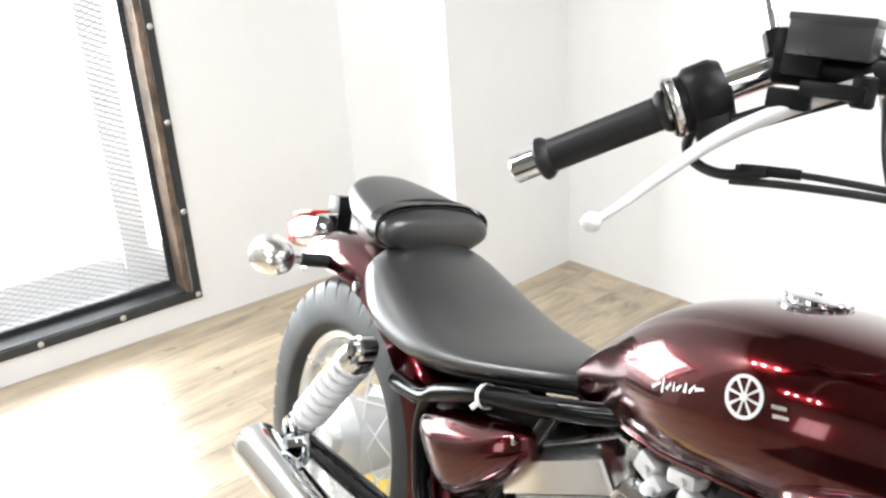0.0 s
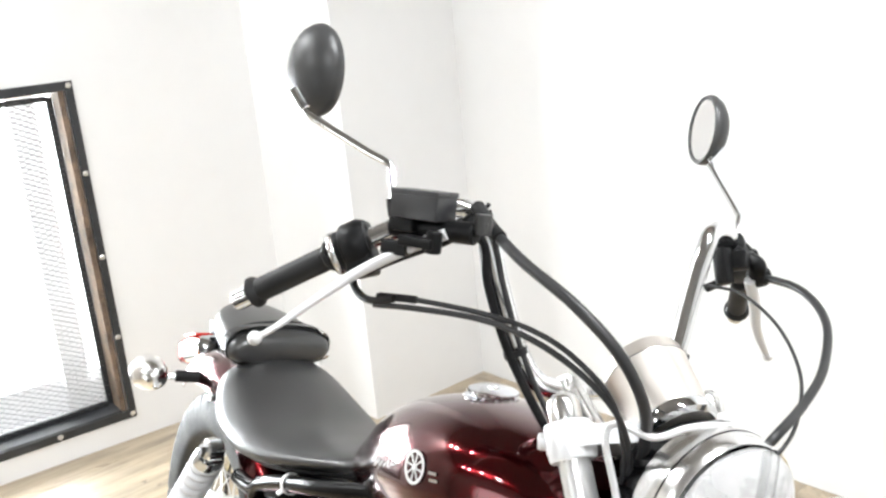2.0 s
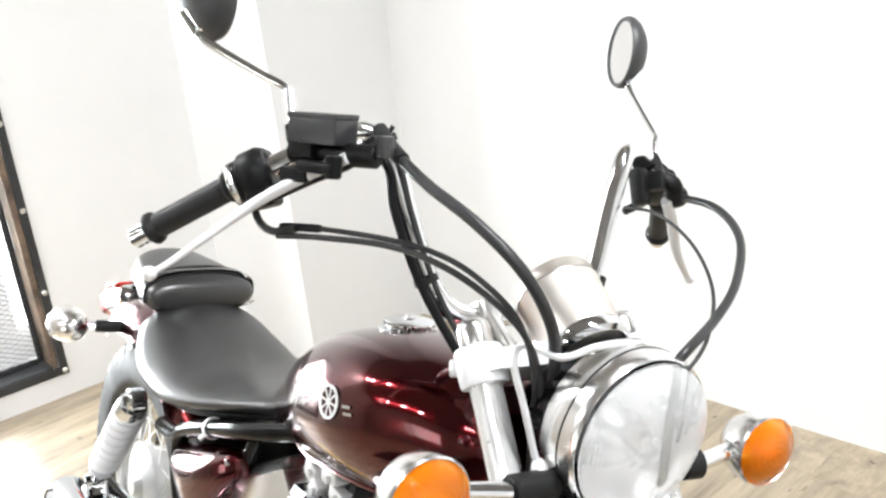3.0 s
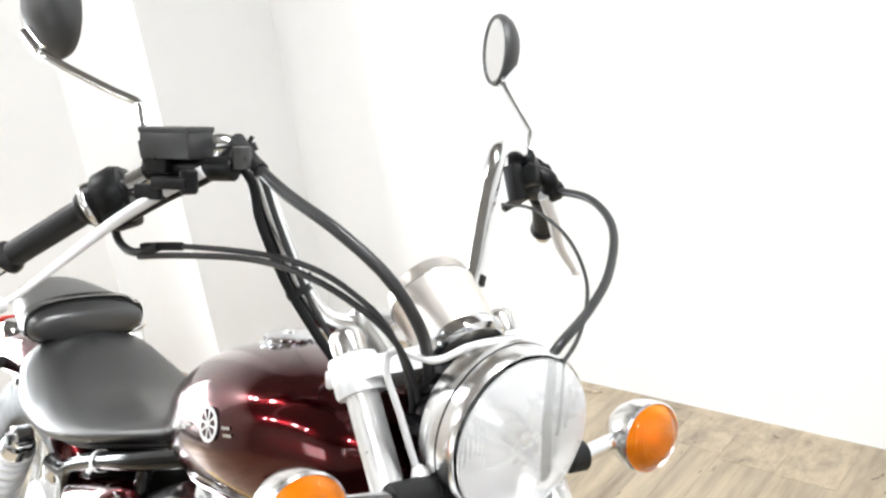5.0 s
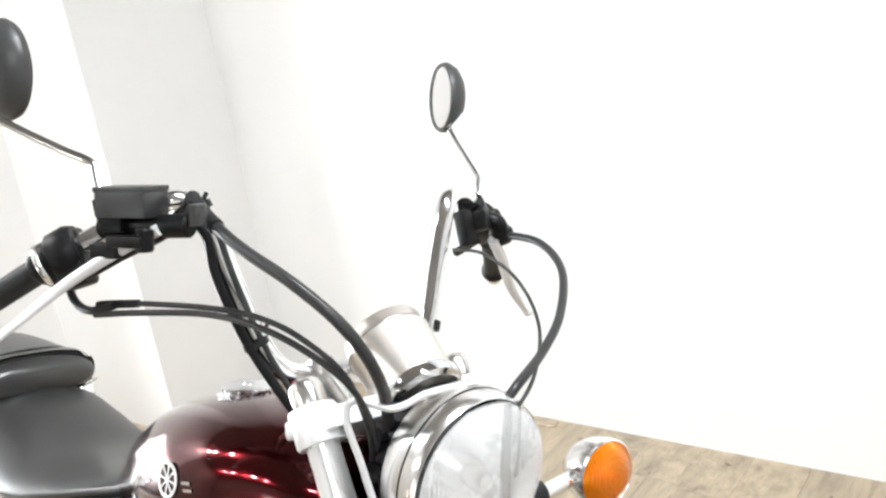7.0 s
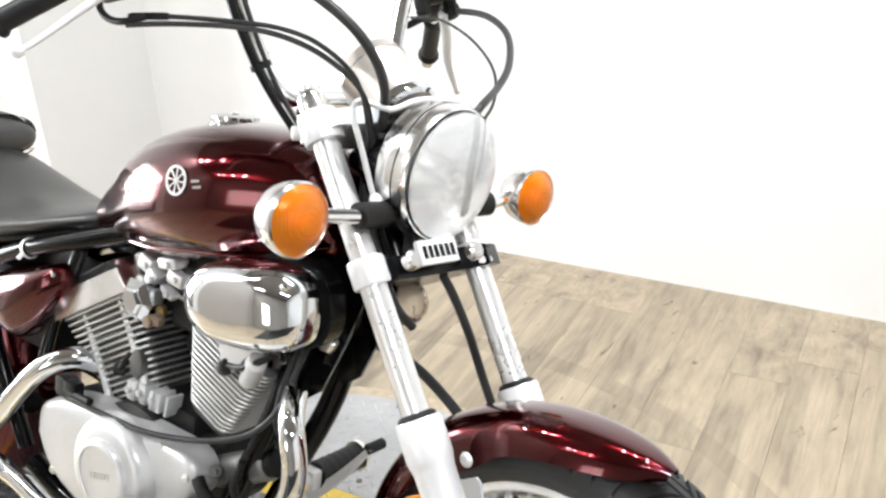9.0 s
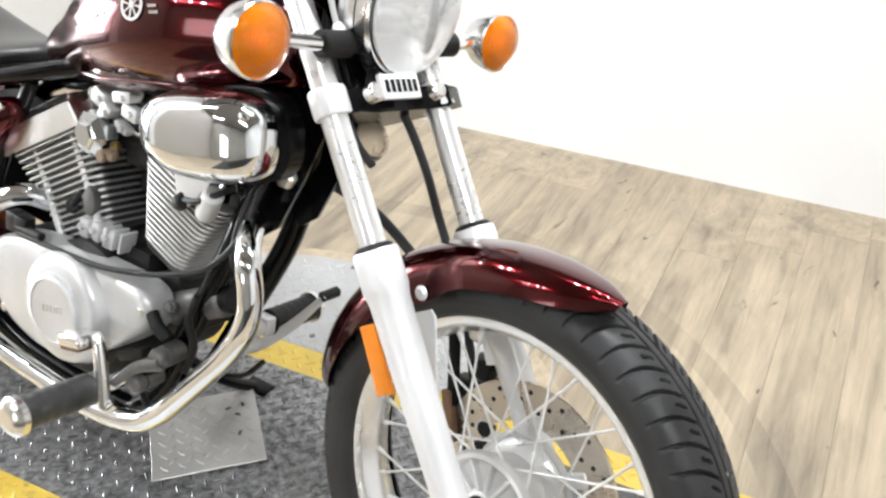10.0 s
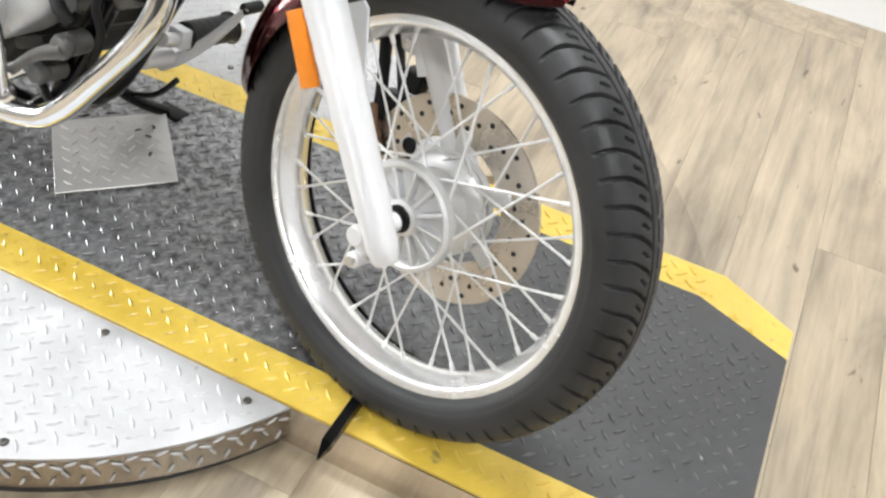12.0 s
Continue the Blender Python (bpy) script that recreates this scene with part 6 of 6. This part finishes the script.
def air_cleaner():
    # half-widths along the bike of a rounded oblong, dished out to the right
    rows = []
    for f, y in ((0.90, -0.085), (1.0, -0.092), (1.0, -0.118), (0.975, -0.135), (0.90, -0.150), (0.76, -0.161), (0.58, -0.167), (0.3, -0.169)):
        ring_ = []
        for k in range(56):
            a = 2 * math.pi * k / 56
            c, s = math.cos(a), math.sin(a)
            lx = 0.110 * math.copysign(abs(c) ** (2 / 2.9), c) * f
            lz = (0.060 + 0.008 * c) * math.copysign(abs(s) ** (2 / 2.6), s) * f
            t = radians(9)
            ring_.append((1.037 + lx * math.cos(t) - lz * math.sin(t), y, 0.683 + lx * math.sin(t) + lz * math.cos(t)))
        rows.append(ring_)
    ac = part("air_cleaner", loft(rows), CHROME, bike, "large bulging chrome air cleaner cover", smooth=60)
    part("back_plate", loft([[(x + (1.037 - x) * -0.05, y2, z + (0.683 - z) * -0.05) for x, _, z in rows[1]] for y2 in (-0.062, -0.090)]), BLACK, ac, "black back plate")
    part("drain", tube([(1.075, -0.10, 0.632), (1.080, -0.10, 0.612), (1.092, -0.10, 0.612), (1.094, -0.10, 0.625)], 0.003, 8), BLACK, ac)


air_cleaner()
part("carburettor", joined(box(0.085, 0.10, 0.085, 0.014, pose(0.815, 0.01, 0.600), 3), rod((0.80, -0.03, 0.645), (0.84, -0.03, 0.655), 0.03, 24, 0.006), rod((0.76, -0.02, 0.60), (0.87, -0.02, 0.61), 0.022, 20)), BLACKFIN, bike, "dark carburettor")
part("hex_cover", joined(rod((0.757, -0.055, 0.606), (0.757, -0.098, 0.606), 0.036, 6, 0.010), rod((0.757, -0.096, 0.606), (0.757, -0.103, 0.606), 0.022, 6, 0.004)), CHROME, bike, "faceted chrome cover", smooth=20)
part("linkage", joined(tube([(0.70, -0.03, 0.655), (0.735, -0.05, 0.650), (0.765, -0.04, 0.638)], 0.008, 10), rod((0.715, -0.055, 0.655), (0.715, -0.015, 0.655), 0.014, 16, 0.003), rod((0.752, -0.05, 0.642), (0.752, -0.015, 0.642), 0.012, 16, 0.003), box(0.03, 0.02, 0.03, 0.005, pose(0.69, -0.03, 0.64)),
                         tube([(0.79, -0.05, 0.628), (0.83, -0.055, 0.620), (0.86, -0.05, 0.635)], 0.005, 8)), SATIN, bike, "bright metal throttle linkage")
for at, size, turn in (((0.752, -0.060, 0.660), (0.030, 0.030, 0.026), 20), ((0.806, -0.062, 0.673), (0.040, 0.030, 0.018), -10), ((0.770, -0.066, 0.642), (0.022, 0.024, 0.030), 35), ((0.820, -0.060, 0.652), (0.034, 0.026, 0.022), 10), ((0.803, -0.064, 0.626), (0.030, 0.018, 0.012), 25)):
    part("carburettor_casting", joined(box(*size, 0.005, pose(*at, 0, turn, 0), 2), rod((at[0] + 0.006, at[1] - size[1] / 2, at[2]), (at[0] + 0.006, at[1] - size[1] / 2 - 0.006, at[2]), 0.005, 8)), CAST, bike, "bright cast carburettor piece")
part("adjuster_knob", lathe([(0.004, 0), (0.009, 0.001), (0.0095, 0.008), (0.007, 0.010), (0, 0.010)], 12, along((0.784, -0.058, 0.590), (0.784, -0.158, 0.590))), BRASS, bike, "small brass adjuster")
part("oval_cover", lathe([(0.019, -0.010), (0.019, 0.0), (0.017, 0.004), (0.006, 0.006), (0, 0.006)], 24, along((0.752, -0.080, 0.497), (0.752, -0.18, 0.497)) @ Matrix.Diagonal((0.8, 1.35, 1, 1))), GREYCAST, bike, "grey oval cover between the cylinders")
for x, z, w_ in ((0.742, 0.450, 0.022), (0.770, 0.452, 0.018), (0.800, 0.450, 0.024)):
    part("base_lug", joined(box(w_, 0.03, 0.034, 0.006, pose(x, -0.070, z), 2), rod((x, -0.080, z + 0.004), (x, -0.092, z + 0.004), 0.006, 6)), CAST, bike, "pale cast lug at the cylinder foot")
part("bracket_plate", plate([(0.958, 0.622), (1.030, 0.612), (0.992, 0.566), (0.968, 0.574)], 0.006, 0.002, Matrix(((1, 0, 0, 0), (0, 0, 1, -0.104), (0, 1, 0, 0), (0, 0, 0, 1)))), CAST, bike, "pale triangular bracket plate")
part("fuel_tap", joined(rod((0.800, -0.075, 0.585), (0.800, -0.105, 0.585), 0.010, 12, 0.002), box(0.03, 0.01, 0.012, 0.002, pose(0.808, -0.095, 0.588))), TIMBER, bike, "brass screw fitting")
part("plug_cap", joined(rod((0.960, -0.090, 0.560), (0.985, -0.105, 0.575), 0.012, 16, 0.003), tube([(0.985, -0.105, 0.575), (1.02, -0.115, 0.585), (1.055, -0.11, 0.605), (1.09, -0.08, 0.63)], 0.0045, 8)), RUBBER, bike, "black spark plug cap and lead")
# near-black filler that stands for the shade between the cylinders
part("gap_shade_block", joined(box(0.10, 0.10, 0.12, 0.015, pose(0.830, 0.055, 0.530)), rod((0.77, 0.02, 0.52), (0.83, 0.01, 0.53), 0.022, 16, 0.004)), BLACKFIN, bike, "near-black block put in for the shade between the cylinders")
part("plug_cap", joined(rod((0.700, -0.070, 0.470), (0.715, -0.085, 0.480), 0.012, 16, 0.003), tube([(0.715, -0.085, 0.48), (0.74, -0.07, 0.53), (0.76, -0.04, 0.58)], 0.0045, 8)), RUBBER, bike, "black spark plug cap and lead")
part("side_cable", tube([(0.655, -0.138, 0.424), (0.711, -0.140, 0.428), (0.790, -0.140, 0.432), (0.863, -0.138, 0.438), (0.963, -0.125, 0.459), (1.042, -0.110, 0.494), (1.085, -0.095, 0.550), (1.100, -0.08, 0.62), (1.12, -0.05, 0.68)], 0.0046, 10), HOSE, bike, "black cable looped past the engine")
part("cable_holder", joined(box(0.040, 0.024, 0.034, 0.006, pose(0.645, -0.130, 0.438)), box(0.03, 0.02, 0.022, 0.004, pose(0.672, -0.138, 0.446)), rod((0.66, -0.142, 0.437), (0.725, -0.144, 0.441), 0.0068, 12, 0.001)), PLASTIC, bike, "black cable holder")
for pts in (((1.03, -0.02, 0.43), (1.07, -0.09, 0.52), (1.085, -0.085, 0.60), (1.11, -0.04, 0.69)), ((1.02, 0.0, 0.48), (1.055, -0.06, 0.53), (1.075, -0.07, 0.60), (1.13, -0.03, 0.70))):
    part("wiring", tube(pts, 0.0048, 8), HOSE, bike, "black wire")
part("mount_nut", rod((1.118, -0.045, 0.640), (1.118, -0.062, 0.640), 0.017, 6, 0.004), ZINC, bike, "bright hexagon nut")
part("oil_filter_bolt", joined(box(0.075, 0.022, 0.022, 0.005, pose(0.955, -0.12, 0.310, 0, -52, 0)), box(0.06, 0.02, 0.016, 0.004, pose(0.925, -0.125, 0.318, 0, -25, 0))), DARKCAST, bike, "cast mounting lugs and bolts")


for pts, r in ((((0.950, -0.118, 0.392), (0.968, -0.122, 0.378), (0.985, -0.118, 0.366)), 0.010), (((1.020, -0.100, 0.440), (1.012, -0.106, 0.400), (1.020, -0.100, 0.360), (1.000, -0.095, 0.310)), 0.006), (((0.920, -0.110, 0.260), (0.965, -0.120, 0.238), (1.010, -0.110, 0.270)), 0.006)):
    part("breather_hose", tube(pts, r, 12, 8), RUBBER, bike, "black rubber hose low on the engine")
for x, z in ((0.990, 0.341), (0.948, 0.285)):
    bolt_ = part("mount_bolt", lathe([(0.0130, -0.03), (0.0165, -0.028), (0.0165, 0.004), (0.0125, 0.005), (0.0125, 0.009), (0.0160, 0.010), (0.0165, 0.014), (0.013, 0.021), (0.006, 0.024), (0, 0.0245)], 28, along((x, -0.125, z), (x + 0.01, -0.225, z))), GREYCAST, bike, "pale domed mounting bolt")

# -- exhaust --
pipe = part("exhaust_pipe", tube([(1.050, -0.03, 0.560), (1.085, -0.070, 0.570), (1.118, -0.112, 0.555), (1.138, -0.130, 0.534), (1.147, -0.131, 0.500), (1.148, -0.131, 0.469), (1.138, -0.131, 0.436), (1.114, -0.130, 0.396), (1.083, -0.130, 0.356), (1.046, -0.130, 0.311), (1.013, -0.130, 0.271), (0.988, -0.130, 0.245), (0.955, -0.130, 0.219), (0.914, -0.130, 0.203), (0.866, -0.130, 0.193), (0.792, -0.130, 0.187), (0.690, -0.131, 0.191), (0.60, -0.136, 0.203), (0.52, -0.140, 0.225), (0.40, -0.145, 0.24)], 0.0172, 24, 10), CHROME, bike, "sweeping chrome exhaust pipe")
part("pipe_flange", lathe([(0.018, 0), (0.032, 0), (0.032, 0.012), (0.018, 0.012)], 28, along((1.045, -0.03, 0.558), (1.10, -0.06, 0.57)), True), SATIN, pipe)
part("second_pipe", tube([(0.635, -0.060, 0.455), (0.612, -0.100, 0.470), (0.575, -0.130, 0.448), (0.525, -0.142, 0.395), (0.47, -0.147, 0.33), (0.40, -0.148, 0.27)], 0.0180, 24, 10), CHROME, pipe, "chrome rear exhaust pipe")
muffler = part("muffler", lathe([(0, 0), (0.030, 0), (0.036, 0.03), (0.042, 0.08), (0.043, 0.46), (0.045, 0.47), (0.045, 0.50), (0.040, 0.505), (0.036, 0.50), (0.034, 0.42), (0, 0.42)], 40, along((0.42, -0.152, 0.250), (-0.10, -0.172, 0.272))), CHROME, bike, "long chrome muffler")
part("heat_shield", tube([(0.47, -0.165, 0.25), (0.35, -0.178, 0.275), (0.20, -0.190, 0.282)], 0.020, 16), CHROME, muffler)


# -- pegs, pedals, stand --
def peg(x, y0, y1, z, s):
    pg = part("foot_peg", joined(lathe([(0.010, 0), (0.0235, 0), (0.0245, 0.004)] + [(0.0235 + (0.0012 if k % 3 == 1 else 0), 0.006 + 0.006 * k) for k in range(int((abs(y1 - y0) - 0.02) / 0.006))] + [(0.0235, abs(y1 - y0) - 0.006), (0.010, abs(y1 - y0) - 0.006)], 24, along((x, y0, z), (x, y1, z)), True)), PEG if s < 0 else RUBBER, bike, "worn grey ribbed foot peg" if s < 0 else "ribbed black rubber foot peg")
    part("peg_end", lathe([(0, 0.014), (0.012, 0.0135), (0.023, 0.011), (0.0290, 0.004), (0.0290, -0.006), (0.0, -0.004)], 28, along((x, y1 - s * 0.006, z), (x, y1 + s * 0.1, z))), CUP, pg, "chrome end cap")
    part("peg_bracket", joined(tube([(x, y0, z), (x + 0.005, y0 - s * 0.03, z), (x + 0.03, s * 0.10, z + 0.02)], 0.012, 12), box(0.035, 0.025, 0.035, 0.006, pose(x, y0 - s * 0.01, z))), CHROME if s < 0 else FORK, pg, "chrome bracket" if s < 0 else "pale hexagonal bracket")


peg(0.905, -0.185, -0.310, 0.272, -1)
peg(0.905, 0.185, 0.305, 0.272, 1)
pedal = part("brake_pedal", tube([(0.905, -0.178, 0.356), (0.914, -0.180, 0.345), (0.923, -0.180, 0.304), (0.933, -0.180, 0.254), (0.944, -0.172, 0.262)], 0.009, 16, 8, True, [0.008, 0.0095, 0.0105, 0.0105, 0.009]), CUP, bike, "satin alloy brake pedal upright")
part("toe_pad", box(0.052, 0.042, 0.020, 0.008, pose(0.874, -0.182, 0.340, 0, -14, 0), 3), CUP, pedal, "rounded bright toe pad")
part("pad_rubber", box(0.044, 0.034, 0.008, 0.003, pose(0.872, -0.182, 0.328, 0, -14, 0), 2), RUST, pedal, "rusty underside of the toe pad")
part("pedal_arm", tube([(0.930, -0.165, 0.285), (0.960, -0.150, 0.318), (1.000, -0.140, 0.338)], 0.011, 14, 6, True, [0.007, 0.009, 0.012]), GREYCAST, pedal, "cast alloy pedal arm")


def lever_blade(rows, thick):
    """A flat forged lever: x, y, z of its middle and half its width, rounded in section."""
    rings = []
    pts = [Vector(r[:3]) for r in rows]
    for k, (p, row) in enumerate(zip(pts, rows)):
        d = (pts[min(k + 1, len(pts) - 1)] - pts[max(k - 1, 0)]).normalized()
        side = Vector((0, 1, 0))
        up = side.cross(d).normalized()
        ring = []
        for i in range(16):
            a = 2 * math.pi * i / 16
            c, q = math.cos(a), math.sin(a)
            ring.append(p + up * (row[3] * math.copysign(abs(c) ** 0.7, c)) + side * (thick * math.copysign(abs(q) ** 0.6, q)))
        rings.append(ring)
    return loft(rings)


shift = part("gear_lever", lever_blade(smooth_table([(0.856, 0.188, 0.196, 0.007), (0.866, 0.189, 0.2035, 0.0100), (0.902, 0.190, 0.2325, 0.0105), (0.952, 0.191, 0.2820, 0.0095), (0.990, 0.191, 0.327, 0.0072), (1.019, 0.191, 0.3650, 0.0045)], 5), 0.0055), FORK, bike, "broad flat alloy gear lever", smooth=50)
part("toe_rubber", rod((1.012, 0.186, 0.360), (1.020, 0.224, 0.366), 0.0095, 16, 0.003), RUBBER, shift, "black toe rubber")
part("lever_boss", rod((0.880, 0.120, 0.228), (0.880, 0.186, 0.226), 0.015, 20, 0.003), FORK, shift, "round alloy lever boss")
stand = part("side_stand", tube([(0.72, 0.095, 0.200), (0.765, 0.130, 0.160), (0.800, 0.200, 0.105), (0.815, 0.262, 0.075)], 0.0115, 14), BLACK, bike, "black steel side stand")
part("stand_foot", box(0.06, 0.035, 0.006, 0.001, pose(0.82, 0.27, 0.074, 14.9, 0, 0)), BLACK, stand)
part("stand_prong", tube([(0.800, 0.19, 0.118), (0.856, 0.19, 0.144), (0.897, 0.19, 0.188)], 0.0055, 8), BLACK, stand)
part("stand_bracket", box(0.08, 0.06, 0.03, 0.006, pose(0.69, 0.09, 0.195)), BLACK, bike)

# ---- floor planks ----
PL_W, PL_L = 0.152, 1.22
plank = None
rng = random.Random(4)
u = U0 - 2 * PL_W
while u < U1:
    v = -rng.uniform(0.1, PL_L)
    while v < V1:
        v0, v1 = max(v, 0.0), min(v + PL_L, V1)
        if v1 - v0 > 0.02:
            m = ROOM @ pose(u + PL_W / 2, -(v0 + v1) / 2, FLOOR - 0.005, 0, 0, 90) @ Matrix.Diagonal(((v1 - v0 - 0.0006) / PL_L, 1, 1, 1))
            if plank is None:
                plank = part("plank", box(PL_L, PL_W - 0.0005, 0.010, 0.0005, pose(0, 0, 0), 1), PLANK, floor, "", ROOM.inverted() @ m, 20)
            else:
                share("plank", plank, floor, ROOM.inverted() @ m)
        v += PL_L
    u += PL_W
